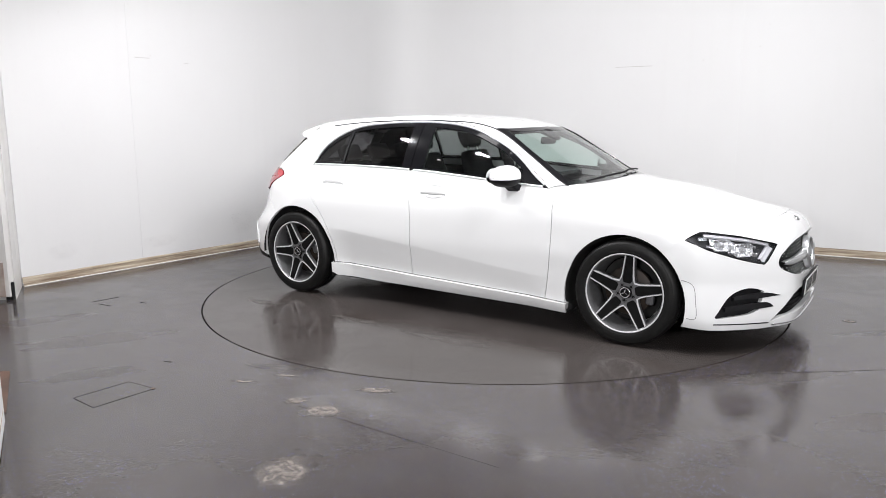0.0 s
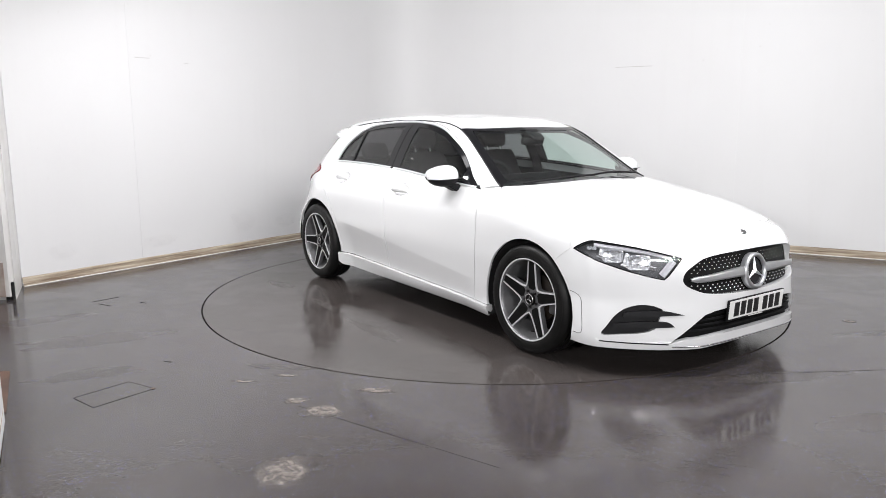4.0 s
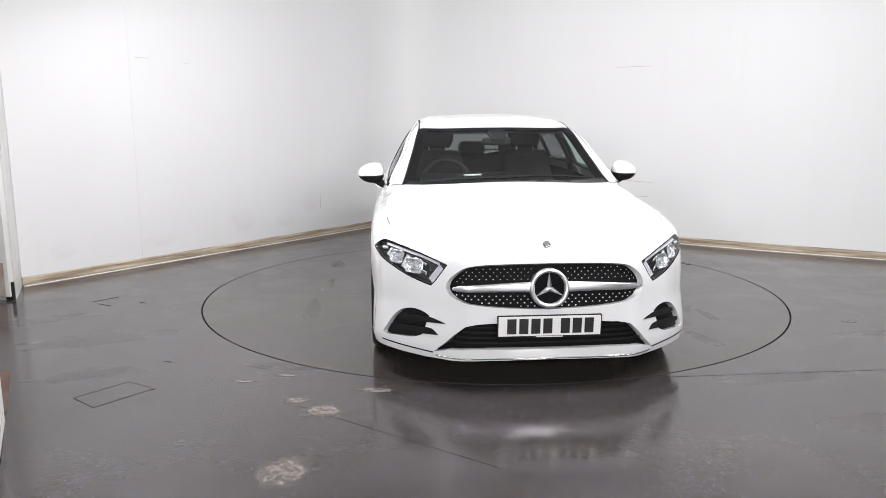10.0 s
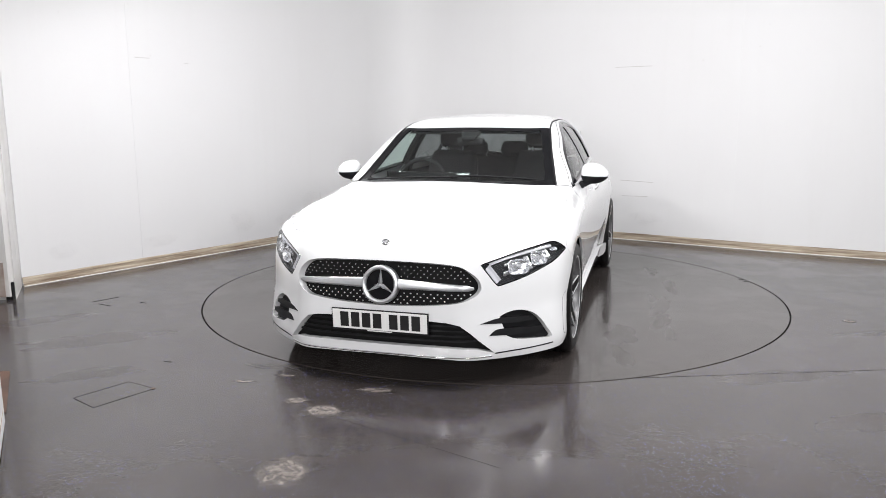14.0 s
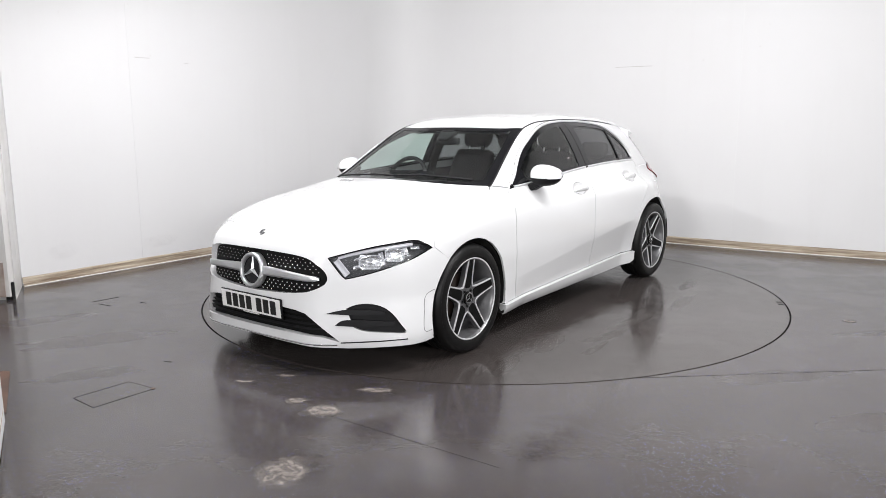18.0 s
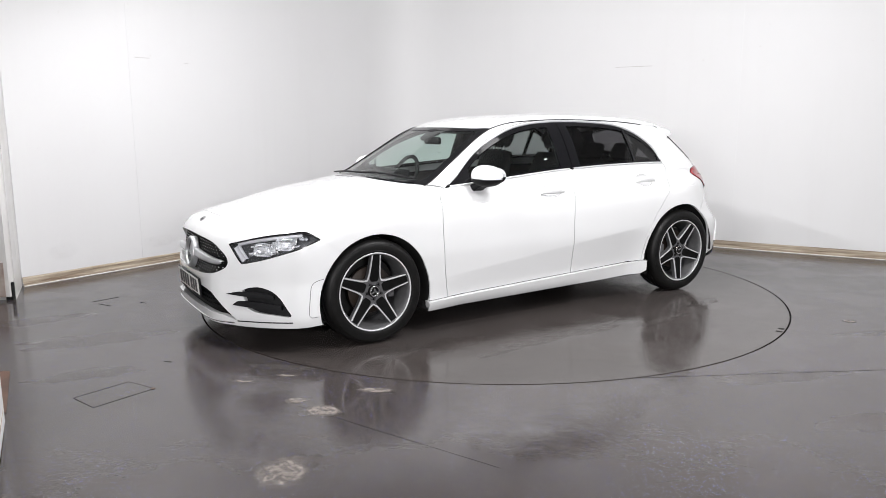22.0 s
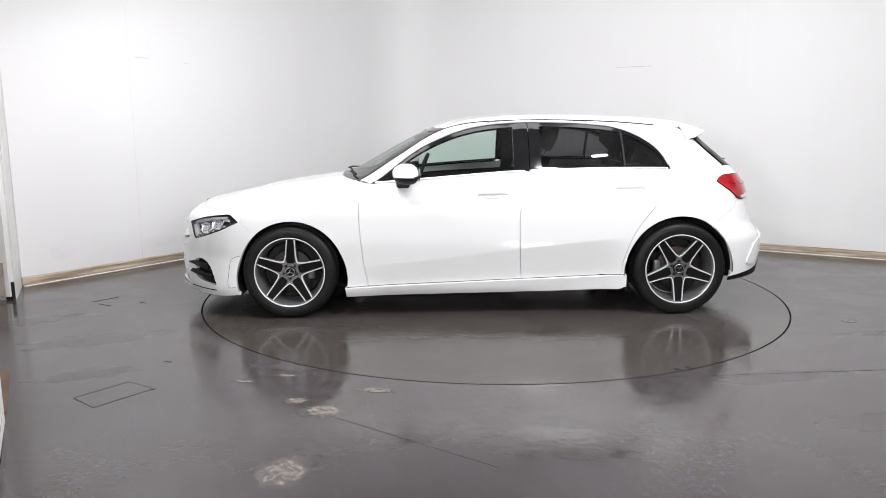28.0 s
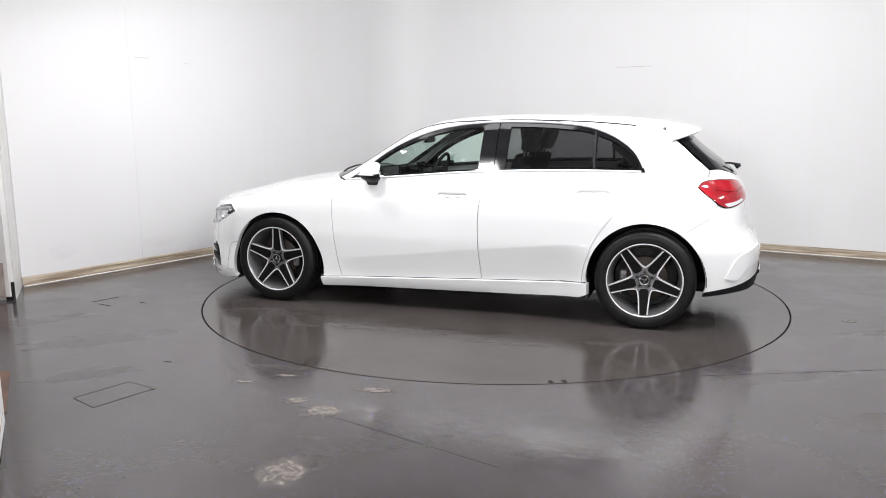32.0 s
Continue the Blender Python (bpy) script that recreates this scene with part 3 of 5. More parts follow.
FLOOR = curve((-2.3, .27), (-2.0, .25), (-1.6, .225), (-1.2, .17), (-.9, .165), (.9, .155), (1.5, .135), (2.0, .140), (2.3, .155))


def body(x, y, z):
    """Negative inside the body, positive outside, roughly in metres."""
    y = np.abs(y)
    t = np.clip((z - .80) / .13, 0, 1)
    t = t * t * (3 - 2 * t)
    low = PLAN(x) - INSET(np.minimum(z, .96))
    high = GLASS(x) + .035 - np.clip(z - .90, 0, None) * .50 - np.clip(z - 1.1, 0, None) ** 2 * .55
    side = y - (low * (1 - t) + np.minimum(high, low + .02) * t)
    # lower crease of the doors
    below = .450 - .111 * x - z
    tuck = .5 * (below + np.sqrt(below * below + .006 ** 2)) * .15
    side = side + np.minimum(tuck, .045) * np.clip((x + 1.02) / .2, 0, 1) * np.clip((.95 - x) / .25, 0, 1)
    xe = x + SWEEP(x) * y * y
    top = (z - (TOP(xe) - CROWN(x) * y * y)) * .85
    wide = np.clip((.42 - z) / .2, 0, 1) * np.clip((x - 1.3) / .3, 0, 1)
    side = side - .02 * wide
    front = x - (NOSE(z) - NPLAN(y * (1 - .045 * wide)))
    back = (TAIL(z) + TPLAN(y * .90 / TWIDE(z))) - x
    v = smax(side, top, np.where(x > .9, .095, .09))
    v = smax(v, front, .07)
    v = smax(v, back, .07)
    return smax(v, FLOOR(x) - z, .03)


def solve(point, lo, hi):
    """Where the body's skin lies along a family of rays: point(s) gives x, y, z; outside at lo, inside at hi."""
    lo, hi = lo + 0., hi + 0.
    for _ in range(30):
        mid = (lo + hi) / 2
        out = body(*point(mid)) > 0
        lo, hi = np.where(out, mid, lo), np.where(out, hi, mid)
    return np.stack(point((lo + hi) / 2), 1)


AXLE = 1.25


def from_side(u, v):
    return solve(lambda s: (u, s, v), np.full(len(u), 1.1), np.full(len(u), -.3))


def from_ring(u, v):
    return solve(lambda s: (u, s * np.cos(v), .55 + s * np.sin(v)), np.full(len(u), 1.6), np.full(len(u), .05))


def from_top(u, v):
    return solve(lambda s: (u, v, s), np.full(len(u), 1.7), np.full(len(u), .3))


def from_front(u, v):
    return solve(lambda s: (AXLE + s * np.cos(u), s * np.sin(u), v), np.full(len(u), 1.6), np.full(len(u), .1))


def from_back(u, v):
    return solve(lambda s: (-AXLE - s * np.cos(u), s * np.sin(u), v), np.full(len(u), 1.6), np.full(len(u), .02))


def normals(p, e=.004):
    x, y, z = p.T
    n = np.stack([body(x + e, y, z) - body(x - e, y, z), body(x, y + e, z) - body(x, y - e, z), body(x, y, z + e) - body(x, y, z - e)], 1)
    return n / np.maximum(np.linalg.norm(n, axis=1, keepdims=True), 1e-9)


# ---- skin panels cut from the body shape ----
from mathutils import geometry


def to_side(p):
    return np.stack([p[:, 0], p[:, 2]], 1)


def to_top(p):
    return p[:, :2]


def to_front(p):
    return np.stack([np.arctan2(p[:, 1], p[:, 0] - AXLE), p[:, 2]], 1)


def to_back(p):
    return np.stack([np.arctan2(p[:, 1], -p[:, 0] - AXLE), p[:, 2]], 1)


def to_ring(p):
    return np.stack([p[:, 0], np.arctan2(p[:, 2] - .55, p[:, 1])], 1)


MAPS = {"side": from_side, "top": from_top, "front": from_front, "back": from_back, "ring": from_ring}


def sidepts(*xz):
    """Points on the skin from side-view x, z."""
    a = np.array(xz, float)
    return from_side(a[:, 0], a[:, 1])


def toppts(*xy):
    a = np.array(xy, float)
    return from_top(a[:, 0], a[:, 1])


def smooth_line(pts, n=6):
    """A flowing line through plan points (centripetal-like cubic), n pieces a span."""
    p = [Vector(q) for q in pts]
    out = []
    for i in range(len(p) - 1):
        a, b, c, d = p[max(i - 1, 0)], p[i], p[i + 1], p[min(i + 2, len(p) - 1)]
        for k in range(n):
            t = k / n
            out.append(tuple(0.5 * ((2 * b) + (c - a) * t + (2 * a - 5 * b + 4 * c - d) * t * t + (3 * b - a - 3 * c + d) * t ** 3)))
    out.append(tuple(p[-1]))
    return out


def resample(loop, step):
    out = []
    n = len(loop)
    for i in range(n):
        a, b = np.array(loop[i], float), np.array(loop[(i + 1) % n], float)
        k = max(1, int(math.ceil(np.linalg.norm(b - a) / step)))
        if np.linalg.norm(b - a) > 1e-5:
            out += [a + (b - a) * j / k for j in range(k)]
    return np.array(out)


def area(p):
    x, y = p.T
    return 0.5 * np.sum(x * np.roll(y, -1) - np.roll(x, -1) * y)


def shrink(p, d):
    """Move a closed outline inwards by d."""
    if area(p) < 0:
        p = p[::-1]
    if not d:
        return p
    e = np.roll(p, -1, 0) - p
    e = e / np.maximum(np.linalg.norm(e, axis=1, keepdims=True), 1e-9)
    nrm = np.stack([-e[:, 1], e[:, 0]], 1)
    m = nrm + np.roll(nrm, 1, 0)
    m = m / np.maximum(np.linalg.norm(m, axis=1, keepdims=True), 0.35)
    return p + m * d


def inside(pts, loop):
    x, y = pts[:, 0], pts[:, 1]
    r = np.zeros(len(pts), bool)
    a = loop
    b = np.roll(loop, -1, 0)
    for (x0, y0), (x1, y1) in zip(a, b):
        if y0 != y1:
            r ^= ((y0 > y) != (y1 > y)) & (x < (x1 - x0) * (y - y0) / (y1 - y0) + x0)
    return r


def away(pts, loop):
    """Distance of points from an outline."""
    d = np.full(len(pts), 9.0)
    b = np.roll(loop, -1, 0)
    for p, q in zip(loop, b):
        v = q - p
        t = np.clip(((pts - p) @ v) / max(v @ v, 1e-12), 0, 1)
        d = np.minimum(d, np.linalg.norm(pts - (p + t[:, None] * v), axis=1))
    return d


def panel(name, mapping, outline, mat, parent, holes=(), step=.035, gap=.0022, out=0.0, depth=.014, label="", right=False, both=False, ridge=None):
    """A sheet of the skin inside an outline in one map's coordinates, moved outwards by out, with its edge folded in by depth."""
    outer = shrink(resample(outline, step * .6), gap)
    inner = [shrink(resample(h, step), -gap) for h in holes]
    lo, hi = outer.min(0), outer.max(0)
    gx, gy = np.meshgrid(np.arange(lo[0], hi[0], step), np.arange(lo[1], hi[1], step))
    gx[1::2] += step / 2
    grid = np.stack([gx.ravel(), gy.ravel()], 1)
    keep = inside(grid, outer) & (away(grid, outer) > step * .45)
    for h in inner:
        keep &= ~inside(grid, h) & (away(grid, h) > step * .45)
    loops = [outer] + inner
    rows = np.zeros((0, 2))
    if ridge:
        mid = np.arange(lo[0], hi[0], step * .8)
        rows = np.concatenate([np.stack([mid, ridge(mid) + d], 1) for d in (-.008, .0, .008)])
        near = inside(rows, outer) & (away(rows, outer) > .006)
        rows = rows[near]
        keep &= np.abs(grid[:, 1] - ridge(grid[:, 0])) > .008 + step * .4
    pts = np.concatenate(loops + [rows, grid[keep]])
    edges, start = [], 0
    for l in loops:
        edges += [(start + i, start + (i + 1) % len(l)) for i in range(len(l))]
        start += len(l)
    vs, es, fs, vo = geometry.delaunay_2d_cdt([Vector(p) for p in pts], edges, [], 0, 1e-6)[:4]
    flat = np.array([tuple(v) for v in vs])
    tri = np.array([f for f in fs if len(f) == 3])
    mid = flat[tri].mean(1)
    good = inside(mid, outer)
    for h in inner:
        good &= ~inside(mid, h)
    tri = tri[good]
    skin = MAPS[mapping](flat[:, 0], flat[:, 1])
    nrm = normals(skin)
    skin = skin + nrm * out
    # orient outwards
    fn = np.cross(skin[tri[:, 1]] - skin[tri[:, 0]], skin[tri[:, 2]] - skin[tri[:, 0]])
    turn = (fn * nrm[tri[:, 0]]).sum(1) < 0
    tri[turn] = tri[turn][:, ::-1]
    made = []
    for flip in ((False, True) if both else (right,)):
        v3, n3 = skin.copy(), nrm.copy()
        if flip:
            v3[:, 1] *= -1
            n3[:, 1] *= -1
        faces = [tuple(int(i) for i in (t[::-1] if flip else t)) for t in tri]
        rim = {}
        for f in faces:
            for i in range(3):
                a, b = f[i], f[(i + 1) % 3]
                if (b, a) in rim:
                    del rim[(b, a)]
                else:
                    rim[(a, b)] = 1
        verts = [tuple(v) for v in v3]
        if depth:
            low, base = {}, len(verts)
            for a, b in rim:
                for k in (a, b):
                    if k not in low:
                        low[k] = len(verts)
                        verts.append(tuple(v3[k] - n3[k] * depth))
            faces += [(b, a, low[a], low[b]) for a, b in rim]
        me = bpy.data.meshes.new(name)
        me.from_pydata(verts, [], faces)
        me.materials.append(mat)
        me.shade_smooth()
        sharp(me, 40)
        ob = new(name, me)
        if isinstance(parent, (list, tuple)):
            ob.parent = parent[1 if flip else 0]
        else:
            ob.parent = parent
        if label:
            ob["label"] = label
        made.append(ob)
    return made


def ribbon(name, mapping, line, width, mat, parent, out=.004, label="", both=False, right=False, closed=False, thick=.006):
    """A raised strip along a line on the skin."""
    p = np.array(line, float)
    skin = MAPS[mapping](p[:, 0], p[:, 1])
    nrm = normals(skin)
    made = []
    for flip in ((False, True) if both else (right,)):
        s = np.array([1, -1 if flip else 1, 1])
        bm = bmesh.new()
        rows = []
        n = len(p)
        for i in range(n):
            a, b = (skin[(i - 1) % n], skin[(i + 1) % n]) if closed else (skin[max(i - 1, 0)], skin[min(i + 1, n - 1)])
            t = (b - a) / max(np.linalg.norm(b - a), 1e-9)
            c = np.cross(nrm[i], t)
            w = width[i] if isinstance(width, (list, tuple)) else width
            prof = [(-.5, -thick), (-.5, out * .6), (-.3, out), (.3, out), (.5, out * .6), (.5, -thick)]
            rows.append([bm.verts.new(tuple((skin[i] + c * w * k + nrm[i] * h) * s)) for k, h in prof])
        for i in range(n if closed else n - 1):
            a, b = rows[i], rows[(i + 1) % n]
            for j in range(5):
                bm.faces.new((a[j], a[j + 1], b[j + 1], b[j]))
        bmesh.ops.recalc_face_normals(bm, faces=bm.faces)
        made.append(part(name, bm, mat, parent[1 if flip else 0] if isinstance(parent, (list, tuple)) else parent, label))
    return made


car = thing("car", "white five-door hatchback with grey five-spoke alloy wheels on the turntable", "car")

# shared seam lines, seen from the side
SEAM_A = smooth_line([(.800, .932), (.832, .918), (.866, .872), (.877, .76), (.874, .64), (.862, .479), (.844, .334), (.822, .219)])
SEAM_B = smooth_line([(-.284, 1.003), (-.262, .90), (-.243, .78), (-.235, .66), (-.240, .46), (-.255, .258)])
SEAM_C = smooth_line([(-1.331, 1.018), (-1.346, .97), (-1.298, .89), (-1.200, .80), (-1.11, .690), (-1.032, .571), (-.985, .45), (-.963, .368), (-.955, .284)])
BELT = smooth_line([(.800, .934), (.363, .967), (-.032, .997), (-.275, 1.010), (-.62, 1.021), (-1.0, 1.024), (-1.331, 1.019)], 8)
DLO_TOP = smooth_line([(.790, .941), (.70, 1.000), (.60, 1.078), (.495, 1.152), (.375, 1.217), (.175, 1.295), (-.027, 1.336), (-.23, 1.352), (-.40, 1.355), (-.63, 1.349), (-.834, 1.333), (-.935, 1.318), (-1.031, 1.290), (-1.128, 1.247), (-1.223, 1.184), (-1.280, 1.122), (-1.314, 1.06), (-1.331, 1.019)], 4)


def sill_z(x):
    return .249 - .0365 * x


def arch(cx, cz, r, a0, a1, n=40, flare=.03):
    out = []
    for i in range(n + 1):
        a = radians(a0 + (a1 - a0) * i / n)
        k = r + flare * max(0, (0.35 - math.sin(a))) / 0.7
        out.append((cx + k * math.cos(a), cz + k * math.sin(a)))
    return out


FRONT_ARCH = arch(1.350, .318, .365, -26, 204)
REAR_ARCH = arch(-1.363, .325, .375, -22, 200, flare=.008)


def between(line, lo, hi):
    return [p for p in line if lo <= p[0] <= hi]


# hood edge in plan, from the middle of the nose back to the screen
HOOD_EDGE = smooth_line([(2.095, 0), (2.08, .25), (2.045, .42), (1.965, .575), (1.85, .69), (1.70, .762), (1.50, .795), (1.2, .80), (1.02, .762), (.90, .688)])
COWL = smooth_line([(.90, .688), (.985, .52), (1.04, .30), (1.055, 0)])
hood_half = HOOD_EDGE + COWL[1:]
hood_loop = hood_half + [(x, -y) for x, y in hood_half[-2:0:-1]]
hood = panel("hood", "top", hood_loop, PAINT, car, step=.045, gap=.0012)[0]

edge3 = toppts(*HOOD_EDGE)
edge_front = to_front(edge3)
edge_side = to_side(edge3)
TIP = (1.697, .679)  # outer tip of the headlamp, side view
RMEET = (-1.585, .628)
MEET = (1.590, .594)  # where bumper, wing and arch meet
k = next(i for i, p in enumerate(HOOD_EDGE) if p[0] < 1.69)
TIP_LINE = [(TIP[0] + (edge_side[k][0] - TIP[0]) * i / 8, TIP[1] + (edge_side[k][1] - TIP[1]) * i / 8) for i in range(8)]
LOW_LINE = [(MEET[0] + (TIP[0] - MEET[0]) * i / 8, MEET[1] + (TIP[1] - MEET[1]) * i / 8) for i in range(8)]
fender_loop = SEAM_A + [(.960, .2135), (.978, .216)] + [p for p in FRONT_ARCH[::-1] if p[0] < 1.58 and (p[0] < 1.3 or p[1] > .600) and (p[0] > 1.3 or p[1] > .225)] + LOW_LINE + TIP_LINE + [tuple(p) for p in edge_side[k:]]
fenders = panel("front_fender", "side", fender_loop, PAINT, car, both=True, step=.03, gap=.0025)

# doors
def door_crease(x):
    return .450 - .111 * x


CUPS = {k: [(x + math.cos(a) * .088, z + math.sin(a) * .040) for a in [2 * math.pi * q / 28 for q in range(28)]] for k, x, z in (("front", -.047, .872), ("rear", -1.011, .901))}
fd_loop = between(BELT, -.284, .80) + SEAM_B[1:] + [(.822, sill_z(.822))] + SEAM_A[::-1][1:-1]
doors_f = panel("front_door", "side", fd_loop, PAINT, car, holes=[CUPS["front"]], both=True, ridge=door_crease, step=.04, gap=.003)
rd_loop = between(BELT, -1.3305, -.284) + SEAM_C + [(-.255, sill_z(-.255))] + SEAM_B[::-1][1:]
doors_r = panel("rear_door", "side", rd_loop, PAINT, car, holes=[CUPS["rear"]], both=True, ridge=door_crease, step=.04, gap=.003)
sill_loop = [(.985, .213), (.978, .160), (.5, .166), (-.5, .178), (-.95, .188), (-.998, .205), (-.998, .283), (-.955, sill_z(-.955)), (.822, sill_z(.822))]
sills = panel("side_skirt", "side", sill_loop, PAINT, car, both=True, step=.03, out=.022, depth=.05)

# roof edge in plan: the ditch beside the roof
SCREEN_EDGE = smooth_line([(.885, .695), (.70, .648), (.50, .600), (.275, .555)])
DITCH = smooth_line([(.275, .555), (.06, .540), (-.3, .530), (-.8, .515), (-1.2, .505), (-1.42, .495)])
TOP_EDGE = smooth_line([(.275, .555), (.33, .40), (.36, .2), (.37, 0)])
REAR_EDGE = [(-1.42, .495), (-1.455, .47), (-1.46, .25), (-1.465, 0)]
half = TOP_EDGE[::-1] + DITCH[1:] + REAR_EDGE[1:]
roof_loop = half + [(x, -y) for x, y in half[-2:0:-1]]
roof = panel("roof", "top", roof_loop, PAINT, car, step=.05)[0]
ws_half = COWL[::-1] + SCREEN_EDGE[1:] + TOP_EDGE[1:]
ws_loop = ws_half + [(x, -y) for x, y in ws_half[-2:0:-1]]
windscreen = panel("windscreen", "top", ws_loop, WINDSCREEN, car, step=.06, out=-.004, depth=0)[0]
windscreen.visible_shadow = False

# side frame: windscreen pillar, roof rail, rear pillar and rear wing in one piece
def ring_of(p3):
    return [tuple(q) for q in to_ring(p3)]


FIN = [(-1.469, .526), (-1.56, .560), (-1.65, .588), (-1.735, .606)]  # edge of the rear glass in plan
# the window opening reaches the frame's lower edge along the belt
body_loop = (ring_of(sidepts((.800, .932))) + ring_of(toppts(*SCREEN_EDGE)) + ring_of(toppts(*DITCH))[1:]
             + ring_of(toppts((-1.45, .503), *FIN)) + ring_of(sidepts((-1.725, .965), (-1.70, .93), (-1.765, .866), (-1.80, .80)))
             + ring_of(sidepts((-1.76, .74), (-1.66, .68), RMEET))
             + ring_of(sidepts(*[p for p in REAR_ARCH if p[0] > -1.57 and (p[0] < -1.2 or p[1] > .292)][::-1]))
             + ring_of(sidepts((-.988, .287), *SEAM_C[::-1])) + ring_of(sidepts(*DLO_TOP[::-1])))
side_frames = panel("side_frame", "ring", body_loop, PAINT, car, both=True, step=.035)


# bumpers
def mirrored(half):
    return half + [(-u, v) for u, v in half[::-1] if abs(u) > 1e-6]


f_arch3 = to_front(sidepts(*[p for p in FRONT_ARCH if p[0] > 1.60 and p[1] > .16] + [MEET]))
bump_half = [(0, float(edge_front[0][1]))] + [tuple(p) for p in edge_front[1:k + 1]] + [tuple(p) for p in to_front(sidepts(*(LOW_LINE + TIP_LINE)[::-1]))] + [tuple(p) for p in f_arch3[::-1][1:]] + [(1.09, .170), (.95, .160), (.62, .152), (.3, .168), (0, .172)]
bumper_loop = bump_half + [(-u, v) for u, v in bump_half[-2:0:-1]]

LAMP = smooth_line([(.515, .643), (.575, .658), (.74, .694), (.90, .716), (.985, .724), (1.030, .712), (1.086, .680)], 4) + smooth_line([(1.02, .652), (.95, .622), (.88, .600), (.80, .576), (.72, .555), (.64, .537)], 4) + [(.605, .531), (.582, .553)]
GRILLE = smooth_line([(0, .658), (.2, .656), (.33, .651), (.41, .637), (.463, .604), (.494, .576), (.509, .548), (.510, .522), (.492, .499), (.450, .478), (.38, .458), (.2, .440), (0, .433)], 4)
grille_loop = GRILLE + [(-u, v) for u, v in GRILLE[-2:0:-1]]
LOWER = [(0, .368), (.25, .364), (.34, .358), (.40, .344), (.45, .303), (.51, .246), (.575, .190), (.486, .220), (.4, .226), (.28, .230), (0, .229)]
lower_loop = LOWER + [(-u, v) for u, v in LOWER[-2:0:-1]]
INTAKE = smooth_line([(.608, .372), (.655, .390), (.72, .396), (.79, .378), (.845, .338), (.89, .275), (.912, .233), (.82, .238), (.70, .250), (.645, .272)], 4)
left_right = lambda loop: [[(-u, v) for u, v in loop][::-1], loop]
bumper = panel("front_bumper", "front", bumper_loop, PAINT, car, holes=left_right(LAMP) + [grille_loop, lower_loop] + left_right(INTAKE), step=.026, depth=.035, gap=.001)[0]

r_arch3 = to_back(sidepts(*[p for p in REAR_ARCH if p[0] < -1.60 and p[1] > .268]))
TAIL_LAMP = smooth_line([(1.022, .924), (.985, .955), (.93, .970), (.86, .974), (.78, .972), (.65, .966), (.54, .950), (.47, .912), (.51, .865), (.659, .824), (.82, .798), (.895, .808), (.955, .845), (1.0, .885), (1.022, .924)], 4)[:-1]
rb_half = [(0, .60), (.36, .60), (.50, .66), (.56, .75), (.63, .828), (.74, .812), (.836, .796)] + [tuple(p) for p in to_back(sidepts((-1.80, .795), (-1.76, .74), (-1.66, .68), RMEET))] + [tuple(p) for p in r_arch3] + [(1.05, .262), (.838, .300), (.506, .368), (.36, .385), (0, .39)]
rear_bumper = panel("rear_bumper", "back", rb_half + [(-u, v) for u, v in rb_half[-2:0:-1]], PAINT, car, step=.03)[0]
low_half = [(0, .39), (.36, .385), (.506, .368), (.838, .300), (1.05, .262), (1.05, .234), (.84, .258), (.6, .266), (0, .268)]
diffuser = panel("diffuser", "back", low_half + [(-u, v) for u, v in low_half[-2:0:-1]], TRIM, rear_bumper, step=.04, out=.004, label="black plastic diffuser")[0]
glass_z = to_back(toppts((-1.735, .605), (-1.79, .55), (-1.86, .43), (-1.915, .25), (-1.94, 0)))
tg_half = [tuple(p) for p in glass_z[::-1]] + [tuple(p) for p in to_back(sidepts((-1.725, .965)))] + [(.945, .947), (.898, .962), (.78, .966), (.65, .962), (.54, .948), (.47, .912), (.51, .865), (.63, .830), (.56, .75), (.50, .66), (.36, .60), (0, .60)]
tailgate = panel("tailgate", "back", tg_half + [(-u, v) for u, v in tg_half[-2:0:-1]], PAINT, car, step=.035)[0]


# backing strips in the gaps; the sill's dark one paints in its shade
for line, own in ((SEAM_A, fenders), (SEAM_B, doors_f), (SEAM_C, doors_r)):
    ribbon("gap_strip", "side", line, .016, PAINT, own, out=-.010, thick=.012, both=True)
ribbon("gap_strip", "side", [(-.286, 1.012), (-.284, 1.002), (-.275, .96), (-.266, .92)], .036, PAINT, doors_f, out=-.004, thick=.008, both=True)
ribbon("gap_strip", "side", smooth_line([(-1.805, .81), (-1.80, .80), (-1.76, .74), (-1.66, .68), RMEET], 4), .024, PAINT, side_frames, out=-.006, thick=.008, both=True)
ribbon("gap_strip", "side", LOW_LINE + TIP_LINE + [tuple(p) for p in edge_side[k:k + 3]], .014, PAINT, fenders, out=-.002, thick=.008, both=True)
ribbon("gap_strip", "top", HOOD_EDGE[2:], .014, PAINT, fenders, out=-.006, thick=.010, both=True)
ribbon("gap_strip", "side", [(.975 - i * .0978, sill_z(.975 - i * .0978)) for i in range(21)], .010, LINER, sills, out=-.003, thick=.006, both=True)


# ---- lamps, grille and front details ----
def skin_at(mapping, u, v, out=0.0):
    p = MAPS[mapping](np.array([u], float), np.array([v], float))
    n = normals(p)
    return Vector(p[0] + n[0] * out), Vector(n[0])


def on_skin(mapping, u, v, out=0.0, up=(0, 0, 1)):
    """A pose on the skin: z along its normal, y upwards."""
    p, n = skin_at(mapping, u, v, out)
    x = Vector(up).cross(n).normalized()
    y = n.cross(x)
    return Matrix(((x.x, y.x, n.x, p.x), (x.y, y.y, n.y, p.y), (x.z, y.z, n.z, p.z), (0, 0, 0, 1)))


def flipped(m):
    return Matrix.Diagonal((1, -1, 1, 1)) @ m


